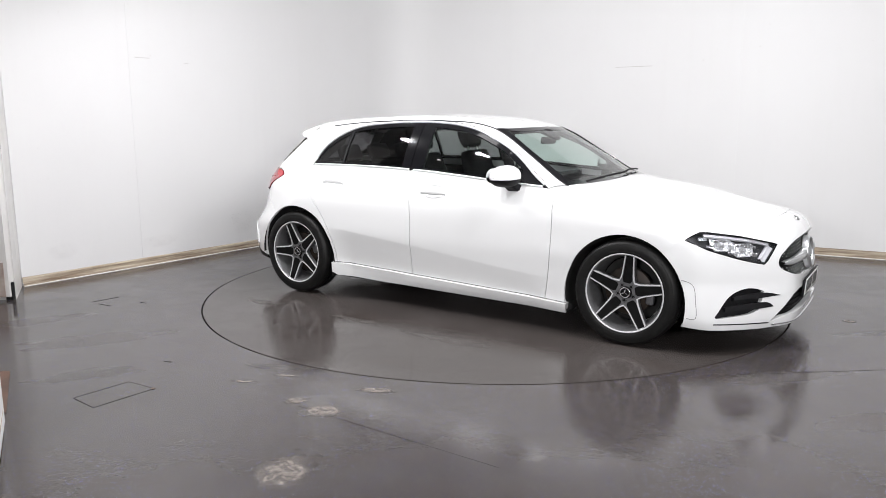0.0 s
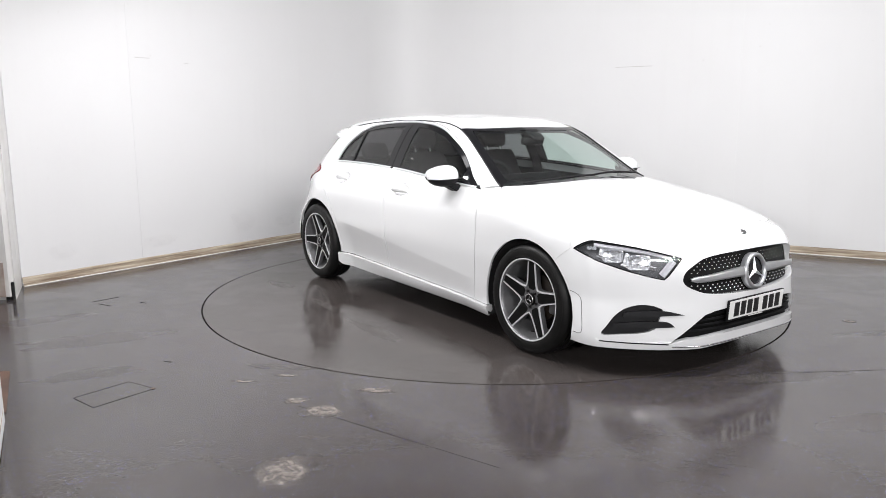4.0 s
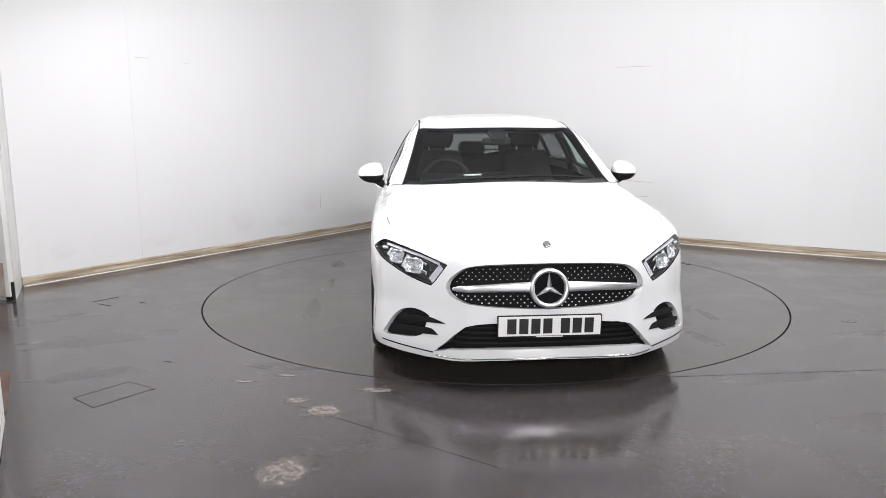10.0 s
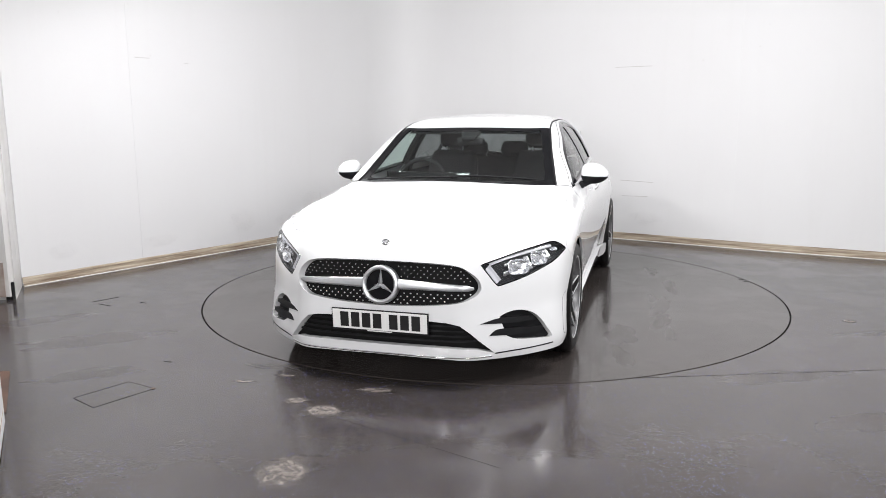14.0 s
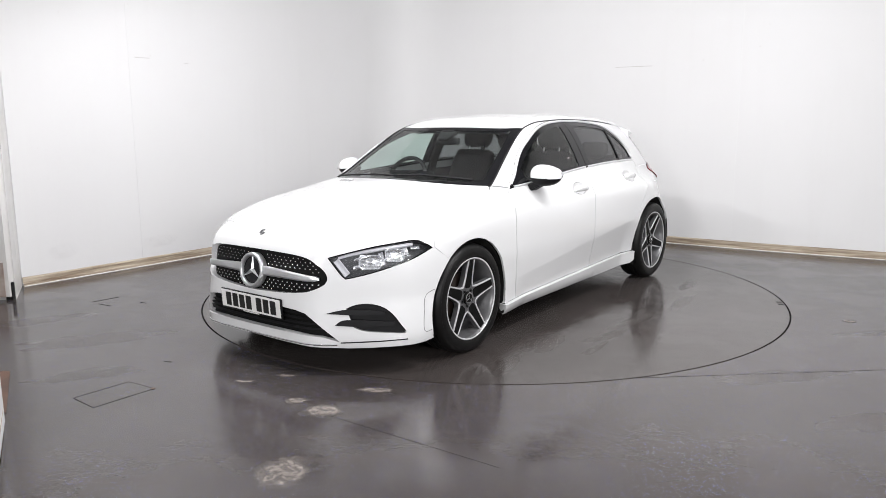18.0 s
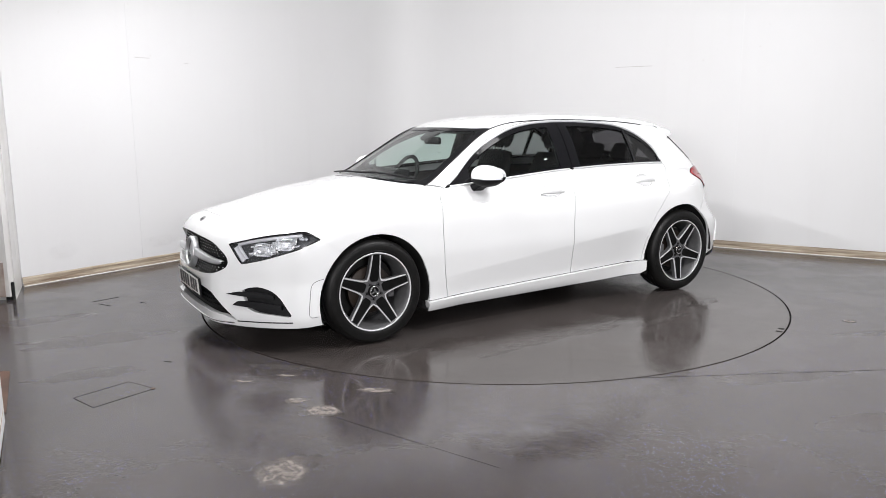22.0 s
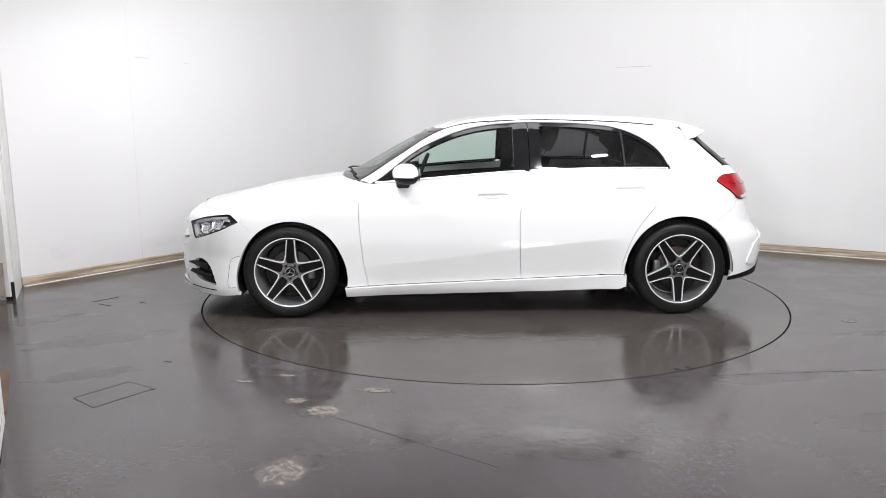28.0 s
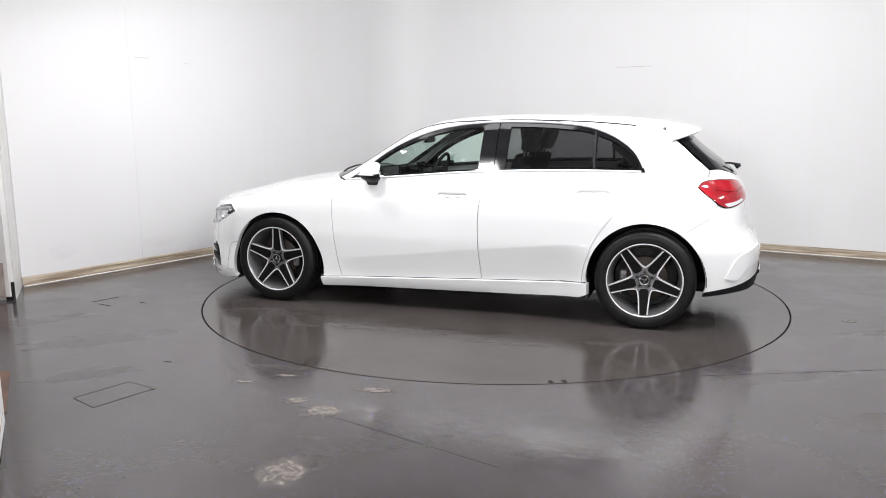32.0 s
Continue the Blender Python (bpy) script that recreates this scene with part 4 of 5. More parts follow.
def shape_part(name, bm, mat, parent, flip=False, label="", smooth=True, angle=40):
    if flip:
        for v in bm.verts:
            v.co.y = -v.co.y
        bmesh.ops.reverse_faces(bm, faces=bm.faces)
    ob = part(name, bm, mat, parent, label, smooth)
    if smooth:
        sharp(ob.data, angle)
    return ob


core_half = [(0, .66), (.45, .66), (.62, .69), (.95, .70), (1.06, .66), (1.08, .55), (1.03, .40), (1.02, .20), (.6, .165), (0, .165)]
panel("bumper_core", "front", core_half + [(-u, v) for u, v in core_half[-2:0:-1]], TRIM, bumper, step=.06, out=-.085, depth=0, label="black structure behind the bumper")
panel("grille_back", "front", grille_loop, MESH_BLACK, bumper, step=.05, out=-.034, depth=0, gap=-.004, label="black grille mesh")


def scaled_loop(loop, c, k):
    return [(c[0] + (u - c[0]) * k, c[1] + (v - c[1]) * k) for u, v in loop]


# chrome pins of the grille, too many to count
def grille_pins():
    loop = np.array(resample(grille_loop, .02))
    bm = bmesh.new()
    rows = 13
    for r in range(rows):
        z = .446 + r * .0172
        for c in range(-15, 16):
            u = (c + (.5 if r % 2 else 0)) * .0345
            q = np.array([[u, z]])
            bar = .530 - .02 * abs(u)
            if not inside(q, loop)[0] or away(q, loop)[0] < .008 or abs(z - (bar + .015)) < .030 or math.hypot(u, (z - .538)) < .112:
                continue
            m = on_skin("front", u, z, -.026)
            w, h = (.0056, .0044) if z < .531 else (.0040, .0032)
            tip = bm.verts.new(m @ Vector((0, 0, .003)))
            base = [bm.verts.new(m @ Vector(p)) for p in ((w, 0, 0), (0, h, 0), (-w, 0, 0), (0, -h, 0))]
            for i in range(4):
                bm.faces.new((base[i], base[(i + 1) % 4], tip))
    ob = part("pin_mesh", bm, PIN, bumper, "bright chrome pins in a diamond pattern", smooth=False)
    ob["kind"] = "stuff"


grille_pins()
for s in (1, -1):
    line = [(s * (.075 + .398 * i / 14), .544 - .014 * (i / 14) ** 2) for i in range(15)]
    widths = [.052 - .026 * (i / 14) for i in range(15)]
    widths[-1] = .012
    ribbon("grille_bar", "front", line, widths, SATIN, bumper, out=.004, thick=.03, label="satin silver grille bar")


def blade(bm, length, width, height, m):
    """One pointed blade with a ridge, along +y."""
    pts = [(-width, .012, 0), (0, length, 0), (width, .012, 0), (0, -width * .9, 0)]
    low = [bm.verts.new(m @ Vector(p)) for p in pts]
    top = bm.verts.new(m @ Vector((0, 0, height)))
    tip = bm.verts.new(m @ Vector((0, length, height * .35)))
    bm.faces.new((low[0], top, tip))
    bm.faces.new((top, low[2], tip))
    bm.faces.new((low[0], tip, low[1]))
    bm.faces.new((tip, low[2], low[1]))
    bm.faces.new((low[3], top, low[0]))
    bm.faces.new((low[2], top, low[3]))


def emblem(name, m, r, parent, label):
    bm = bmesh.new()
    lathe(bm, [(r * .77, 0), (r * .77, r * .10), (r * .80, r * .17), (r * .90, r * .22), (r * .985, r * .15), (r, 0), (r, -r * .2)], 48, "Z", m)
    ob = part(name, bm, SATIN, parent, label)
    bm = bmesh.new()
    lathe(bm, [(0.0001, r * .02), (r * .5, r * .02), (r * .82, r * .02)], 40, "Z", m)
    part("emblem_disc", bm, GLOSS_BLACK, ob)
    for a in (0, 120, 240):
        bm = bmesh.new()
        blade(bm, r * .82, r * .12, r * .13, m @ Matrix.Translation((0, 0, r * .03)) @ pose(0, 0, 0, 0, 0, a))
        part("emblem_blade", bm, SATIN, ob, smooth=False)
    return ob


emblem("grille_emblem", on_skin("front", 0, .538, -.006), .100, bumper, "large round silver emblem")
HB = on_skin("top", 2.160, 0, .003, (1, 0, 0))
bm = bmesh.new()
lathe(bm, [(.0001, .0022), (.008, .0024), (.0155, .0026), (.0165, -.002)], 28, "Z", HB)
hb = part("hood_emblem", bm, ALLOY_DARK, hood, "small dark round emblem")
bm = bmesh.new()
lathe(bm, [(.0150, .0020), (.0165, .0042), (.0200, .0040), (.0212, -.002)], 28, "Z", HB)
part("emblem_rim", bm, CHROME, hood)

# number plate with its letters as plain bars
PLATE_M = pose(2.271, 0, .3475) @ pose(0, 0, 0, 90, 0, 90) @ pose(0, 0, 0, 4, 0, 0)
bm = bmesh.new()
box(bm, -.264, .264, -.0585, .0585, -.012, .002, .003, PLATE_M)
plate = part("number_plate", bm, TRIM, car, "white front number plate in a black holder")
bm = bmesh.new()
box(bm, -.2585, .2585, -.0475, .0545, .0, .0042, .0008, PLATE_M)
part("plate_face", bm, PLATE_WHITE, plate, smooth=False)
x0 = -.215
for i in range(7):
    bm = bmesh.new()
    box(bm, x0, x0 + .046, -.036, .043, .004, .0052, 0, PLATE_M)
    part("character_bar", bm, PLATE_BLACK, plate, smooth=False)
    x0 += .0605 + (.028 if i == 3 else 0)
for sx in (-.245, .245):
    bm = bmesh.new()
    lathe(bm, [(.0001, .0065), (.004, .006), (.006, .004)], 12, "Z", PLATE_M @ Matrix.Translation((sx, .003, 0)))
    part("plate_screw", bm, PLATE_WHITE, plate)
bm = bmesh.new()
box(bm, -.068, .068, -.0555, -.0500, .0, .0030, 0, PLATE_M)
part("small_print_bar", bm, PLATE_WHITE, plate, smooth=False)

# lower grille: cross bars behind the opening
panel("lower_grille", "front", lower_loop, MESH_BLACK, bumper, step=.05, out=-.036, depth=0, gap=-.004, label="black lower grille")
for z in (.258, .285, .312, .339):
    hw = .55 - (z - .215) * 1.30
    ribbon("grille_slat", "front", [(hw * (i / 12 * 2 - 1), z) for i in range(13)], .006, TRIM, bumper, out=-.026, thick=.036)
for s in (1, -1):
    blade_line = [(s * (.578 + .345 * i / 8), .186 + .010 * i / 8) for i in range(9)]
    ribbon("lip_gap", "front", blade_line, .007, TRIM, bumper, out=.0012, thick=.004, label="black gap above the lower lip")
    loop = [(s * u, v) for u, v in INTAKE]
    panel("side_intake", "front", loop, TRIM, bumper, step=.04, out=-.03, depth=0, gap=-.004, label="black plastic side intake")
    for tip, z1, zend in (((.502, .346), .361, .337), ((.549, .282), .305, .276)):
        fin = smooth_line([tip, (.59, z1 + .004), (.68, z1 + .004), (.77, z1 - .002), (.82 + (.345 - z1) * .9, z1 - .012)], 4) + smooth_line([(.82 + (.345 - z1) * .9, zend - .006), (.76, zend - .002), (.66, zend - .002), tip], 4)[:-1]
        panel("intake_fin", "front", [(s * u, v) for u, v in fin], TRIM, bumper, step=.03, out=.003, gap=0, depth=.03, label="black pointed fin")
    # grey line stands in for the shaded groove of the bumper's side vent
    vent = smooth_line([(1.098, .446), (1.055, .434), (1.028, .405), (1.020, .33), (1.018, .232), (1.066, .226)], 4)
    ribbon("vent_shade_line", "front", [(s * u, v) for u, v in vent], .0032, ALLOY_DARK, bumper, out=.0008, thick=.003)
    lip = [(s * .56 * i / 10, .180 - .006 * (i / 10) ** 2) for i in range(11)]
    ribbon("chrome_lip", "front", lip, .008, CHROME, bumper, out=.004, thick=.005, label="chrome strip on the lower lip")


def headlight(flip):
    s = -1 if flip else 1
    shell = panel("headlight", "front", [(u, v) for u, v in LAMP], LAMP_BODY, car, step=.03, out=-.038, depth=-.034, gap=.003, label="clear-lensed headlight with dark housing", right=flip)[0]
    lens = panel("lens", "front", LAMP, LENS, shell, step=.03, out=-.0005, depth=0, gap=.003, right=flip)[0]
    lens.visible_shadow = False
    top = smooth_line([(.566, .642), (.65, .664), (.76, .685), (.90, .702), (.975, .709)], 4)
    for name, line, w, o in (("daylight_strip", top, .012, -.012), ("daylight_corner", [(.555, .630), (.585, .590), (.615, .550)], .034, -.014)):
        ribbon(name, "front", line, w, WHITE_LENS, shell, out=o, thick=.036, right=flip)
    for u, z, w, h in ((.735, .617, .062, .040), (.870, .650, .055, .036), (.985, .688, .026, .010)):
        m = on_skin("front", u, z, -.030)
        bm = bmesh.new()
        ring = []
        n = 20
        for k2, (rr, dz) in enumerate(((1.0, .018), (.94, .020), (.80, .006), (.45, -.001), (.38, .008), (.001, .010))):
            ring.append([bm.verts.new(m @ Vector((math.copysign(abs(math.cos(2 * math.pi * i / n)) ** .38, math.cos(2 * math.pi * i / n)) * w * rr,
                                                   math.copysign(abs(math.sin(2 * math.pi * i / n)) ** .42, math.sin(2 * math.pi * i / n)) * h * rr, dz))) for i in range(n)])
        for a, b in zip(ring, ring[1:]):
            for i in range(n):
                bm.faces.new((a[i], a[(i + 1) % n], b[(i + 1) % n], b[i]))
        shape_part("reflector", bm, REFLECTOR, shell, flip, "bright lamp reflector")
    for u, z, w, h, tilt in ((.672, .592, .030, .012, 24), (.800, .633, .014, .036, -18), (.800, .600, .030, .008, 12), (.925, .668, .020, .024, -28), (.935, .640, .026, .007, 20), (.690, .640, .040, .007, 14)):
        m = on_skin("front", u, z, -.020) @ pose(0, 0, 0, tilt, tilt * .6, 14)
        bm = bmesh.new()
        box(bm, -w, w, -h, h, -.004, .004, .003, m)
        shape_part("lamp_facet", bm, REFLECTOR, shell, flip, "bright angled lamp facet")
    rim = resample(LAMP, .03)
    ribbon("lamp_surround", "front", [tuple(p) for p in rim], .005, GLOSS_BLACK, shell, out=.0005, thick=.01, right=flip, closed=True)
    return shell


headlight(False)
headlight(True)

# ---- tail lamps, rear glass, spoiler ----
for flip in (False, True):
    lamp = panel("tail_light", "back", TAIL_LAMP, RED_LENS, car, step=.025, out=.007, depth=.03, gap=.003, label="red wraparound tail light", right=flip)[0]
    panel("lamp_backing", "back", scaled_loop(TAIL_LAMP, (.74, .885), 1.24), PAINT, lamp, step=.03, out=-.006, depth=0, gap=0, right=flip)
    ribbon("lamp_surround", "back", [tuple(p) for p in resample(TAIL_LAMP, .03)], .004, GLOSS_BLACK, lamp, out=.004, thick=.01, right=flip, closed=True)
    clear = smooth_line([(.640, .838), (.72, .820), (.836, .804), (.872, .822)], 3) + smooth_line([(.845, .826), (.76, .834), (.68, .848)], 3)
    panel("reversing_lens", "back", clear, WHITE_LENS, lamp, step=.02, out=.0095, depth=.004, gap=0, right=flip, label="clear lower lens")
    bow = smooth_line([(.93, .910), (.82, .898), (.70, .900), (.58, .915)], 5)
    ribbon("light_guide", "back", bow, .006, material("dark_red_lens", (.14, .004, .006), .15) if not flip else bpy.data.materials["dark_red_lens"], lamp, out=.010, thick=.003, right=flip)

RG_SIDE = smooth_line([(-1.490, .522), (-1.57, .552), (-1.66, .580), (-1.742, .600)])
rg_half = [(-1.945, 0), (-1.92, .25), (-1.865, .43), (-1.795, .55), (-1.745, .600)] + RG_SIDE[::-1][1:] + [(-1.535, .44), (-1.56, .2), (-1.565, 0)]
rear_loop = rg_half + [(x, -y) for x, y in rg_half[-2:0:-1]]
hole = [(-1.895, 0), (-1.875, .22), (-1.825, .38), (-1.765, .48), (-1.715, .50), (-1.61, .44), (-1.59, .2), (-1.59, 0)]
hole = hole + [(x, -y) for x, y in hole[-2:0:-1]]
panel("rear_window_border", "top", rear_loop, GLOSS_BLACK, tailgate, holes=[hole], step=.05, out=.002, depth=.01, label="gloss black border of the rear window")
rw = panel("rear_window", "top", hole, PRIVACY, tailgate, step=.06, out=.0015, depth=0, gap=0, label="dark tinted rear window")[0]


def make_spoiler():
    bm = bmesh.new()
    n = 24
    rows = []
    for i in range(n + 1):
        y = -.575 + 1.15 * i / n
        k = abs(y) / .575
        x0, x1 = -1.425 - .035 * k ** 4, -1.690 + .05 * k ** 2 + .10 * k ** 8
        p0 = toppts((x0, min(.50, abs(y))))[0]
        z0 = p0[2] - (.035 if k > .9 else 0) * (k - .9) / .1
        z1 = 1.299 - .022 * k * k - .03 * k ** 8
        sect = [(x0 + .0, z0 + .003), (x0 * .66 + x1 * .34, z0 * .64 + z1 * .36 + .006), (x0 * .33 + x1 * .67, z0 * .31 + z1 * .69 + .008), (x1 + .012, z1 + .006), (x1, z1 - .002), (x1 + .006, z1 - .012),
                (x1 + .05, z1 - .020), (x0 * .5 + x1 * .5, z1 - .018), (x0 - .02, z0 - .05)]
        rows.append([bm.verts.new((x, y, z)) for x, z in sect])
    for a, b in zip(rows, rows[1:]):
        for j in range(len(a)):
            bm.faces.new((a[j], a[(j + 1) % len(a)], b[(j + 1) % len(a)], b[j]))
    bm.faces.new(rows[0])
    bm.faces.new(rows[-1][::-1])
    bmesh.ops.recalc_face_normals(bm, faces=bm.faces)
    shape_part("roof_spoiler", bm, PAINT, tailgate, label="white roof spoiler lip")


make_spoiler()
bm = bmesh.new()
tube(bm, [(-1.925, .0, 1.020), (-1.945, .0, 1.036), (-1.925, .06, 1.046), (-1.885, .20, 1.062), (-1.84, .36, 1.070)], [.018, .016, .010, .007, .005], 8)
part("rear_wiper", bm, TRIM, tailgate, "black rear wiper")
flick = smooth_line([(.480, .545), (.62, .540), (.75, .520), (.835, .490), (.885, .430), (.918, .356)], 4) + smooth_line([(.88, .342), (.825, .345), (.79, .39), (.72, .425), (.60, .440), (.48, .446)], 4)
panel("bumper_flick", "back", flick, PAINT, rear_bumper, both=True, step=.03, out=.010, depth=.014, gap=0, label="white raised corner of the rear bumper")
for s in (1, -1):
    ribbon("exhaust_trim", "back", [(s * (.47 - .02 * i), .345 + .001 * i) for i in range(9)], .03, CHROME, rear_bumper, out=.012, thick=.01, label="chrome exhaust trim")

# ---- windows ----
DF, DR = doors_f, doors_r


def strip(line, lo, hi, dz):
    return [(x, z + dz) for x, z in line if lo <= x <= hi]


def belt_z(x):
    return float(np.interp(x, [p[0] for p in BELT[::-1]], [p[1] for p in BELT[::-1]]))


def roof_z(x):
    return float(np.interp(x, [p[0] for p in DLO_TOP[::-1]], [p[1] for p in DLO_TOP[::-1]]))


def window_loop(x0, x1, up, down):
    """Window area between x1 (front) and x0 (rear), inset below the roof line and above the belt."""
    n = 24
    xs = [x1 + (x0 - x1) * i / n for i in range(n + 1)]
    return [(x, max(roof_z(x) - up, belt_z(x) + down + .002)) for x in xs] + [(x, belt_z(x) + down) for x in xs[::-1]]


front_area = window_loop(-.312, .785, .004, .004)
front_glass = window_loop(-.205, .60, .034, .022)
rear_area = window_loop(-1.322, -.318, .004, .004)
rear_glass = window_loop(-.985, -.398, .034, .022)
quarter_glass = window_loop(-1.285, -1.008, .036, .022)
panel("window_surround", "side", front_area, GLOSS_BLACK, DF, holes=[front_glass], step=.04, gap=0, out=-.004, depth=.02, both=True, label="gloss black window surround")
for g in panel("window", "side", front_glass, SIDE_GLASS, DF, step=.06, gap=0, out=-.008, depth=0, both=True, label="clear door window"):
    g.visible_shadow = False
panel("window_surround", "side", rear_area, GLOSS_BLACK, DR, holes=[rear_glass, quarter_glass], step=.04, gap=0, out=-.004, depth=.02, both=True, label="gloss black window surround")
panel("window", "side", rear_glass, PRIVACY, DR, step=.06, gap=0, out=-.008, depth=0, both=True, label="dark tinted door window")
panel("quarter_window", "side", quarter_glass, PRIVACY, DR, step=.06, gap=0, out=-.008, depth=0, both=True, label="dark tinted small rear window")
ribbon("glass_mark", "side", [(-.070, 1.088), (-.085, 1.089), (-.100, 1.090)], .007, PLATE_WHITE, DF, out=-.006, thick=.001, both=True, label="small pale mark in the door glass")
ribbon("window_divider", "side", [(-.997, belt_z(-.997) + .015), (-.995, 1.10), (-.992, 1.2), (-.988, roof_z(-.988) - .02)], .014, TRIM, DR, out=.001, both=True)
FR = side_frames


def beside(line, d):
    """A line moved sideways by d in its plan."""
    p = np.array(line, float)
    t = np.gradient(p, axis=0)
    t /= np.linalg.norm(t, axis=1, keepdims=True)
    return [tuple(q) for q in p + np.stack([t[:, 1], -t[:, 0]], 1) * d]


# thin dark strip paints in the shadow along the window chrome
ribbon("chrome_shade_line", "side", beside(DLO_TOP[1:-3], .0095), .003, TRIM, FR, out=.0012, thick=.004, both=True, label="dark line painted for the shadow beside the chrome strip")
ribbon("window_chrome", "side", DLO_TOP[1:-3], .015, WINDOW_TRIM, FR, out=.007, both=True, label="chrome strip over the windows")
ribbon("belt_chrome", "side", strip(BELT, -.281, .80, .002), .013, WINDOW_TRIM, DF, out=.009, both=True, label="chrome strip under the window")
ribbon("belt_chrome", "side", strip(BELT, -1.325, -.287, .002), .013, WINDOW_TRIM, DR, out=.009, both=True, label="chrome strip under the window")
ribbon("roof_ditch", "top", [(x - .0, y) for x, y in SCREEN_EDGE + DITCH[1:-5]], .011, TRIM, FR, out=.003, both=True, label="black roof moulding")
inner_half = smooth_line([(1.015, 0), (.995, .28), (.935, .49), (.855, .618)], 5) + smooth_line([(.70, .582), (.50, .538), (.340, .496)], 5) + smooth_line([(.385, .37), (.412, .2), (.420, 0)], 5)
inner_loop = inner_half + [(x, -y) for x, y in inner_half[-2:0:-1]]
panel("windscreen_border", "top", ws_loop, GLOSS_BLACK, windscreen, holes=[inner_loop], step=.05, out=-.0025, depth=.01, gap=0, label="black border of the windscreen")


def wiper(flip_pts):
    bm = bmesh.new()
    pts = [toppts(p)[0] + np.array([0, 0, .02]) for p in flip_pts]
    tube(bm, smooth_line([tuple(p) for p in pts], 4), .007, 6)
    part("wiper_blade", bm, TRIM, windscreen, "black wiper blade at rest")


wiper([(.975, -.58), (1.005, -.40), (1.02, -.20), (1.025, .02)])
wiper([(1.02, .02), (.985, .20), (.955, .40), (.915, .575)])

# ---- handles, flap, mirrors ----
for names, x0, x1, z in ((DF, -.152, .058, .853), (DR, -1.118, -.905, .882)):
    for flip in (False, True):
        bm = bmesh.new()
        n, rows = 14, []
        for i in range(n + 1):
            t = i / n
            x = x0 + (x1 - x0) * t
            p, nn = skin_at("side", x, z, 0)
            e = math.sin(math.pi * min(max(t, .03), .97)) ** .55
            lift = .010 + .026 * math.sin(math.pi * t) ** .5
            h, d = .015 * e + .003, .008
            c = p + nn * lift
            rows.append([bm.verts.new(c + Vector((0, 0, math.sin(a) * h)) + nn * math.cos(a) * d) for a in [2 * math.pi * q / 10 for q in range(10)]])
        for a, b in zip(rows, rows[1:]):
            for q in range(10):
                bm.faces.new((a[q], a[(q + 1) % 10], b[(q + 1) % 10], b[q]))
        bm.faces.new(rows[0])
        bm.faces.new(rows[-1][::-1])
        bmesh.ops.recalc_face_normals(bm, faces=bm.faces)
        shape_part("door_handle", bm, PAINT, names[1 if flip else 0], flip, "white pull handle")
        bm = bmesh.new()
        cx, cz = (-.047, .872) if names is DF else (-1.011, .901)
        ks = np.repeat([1.03, 1.0, .9, .75, .55, .3], 28)
        an = np.tile(2 * math.pi * np.arange(28) / 28, 6)
        skin = from_side(cx + np.cos(an) * .088 * ks, cz + np.sin(an) * .040 * ks)
        skin = skin + normals(skin) * np.where(ks > 1.01, -.0004, -.014 * (1 - ks ** 3) - .0006)[:, None]
        rings = [[bm.verts.new(tuple(p)) for p in skin[28 * q:28 * q + 28]] for q in range(6)]
        for a, b in zip(rings, rings[1:]):
            for q in range(28):
                bm.faces.new((a[q], a[(q + 1) % 28], b[(q + 1) % 28], b[q]))
        bm.faces.new(rings[-1])
        bmesh.ops.recalc_face_normals(bm, faces=bm.faces)
        shape_part("handle_cup", bm, PAINT, names[1 if flip else 0], flip, "hollow behind the handle")
flap = smooth_line([(-1.385, .925), (-1.392, .862), (-1.42, .840), (-1.56, .834), (-1.605, .845), (-1.630, .89), (-1.640, .945), (-1.61, .962), (-1.41, .958), (-1.385, .925)], 4)[:-1]
ribbon("fuel_flap_gap", "side", [tuple(p) for p in resample(flap, .02)], .0030, SATIN, FR[0], out=.0008, thick=.003, closed=True)


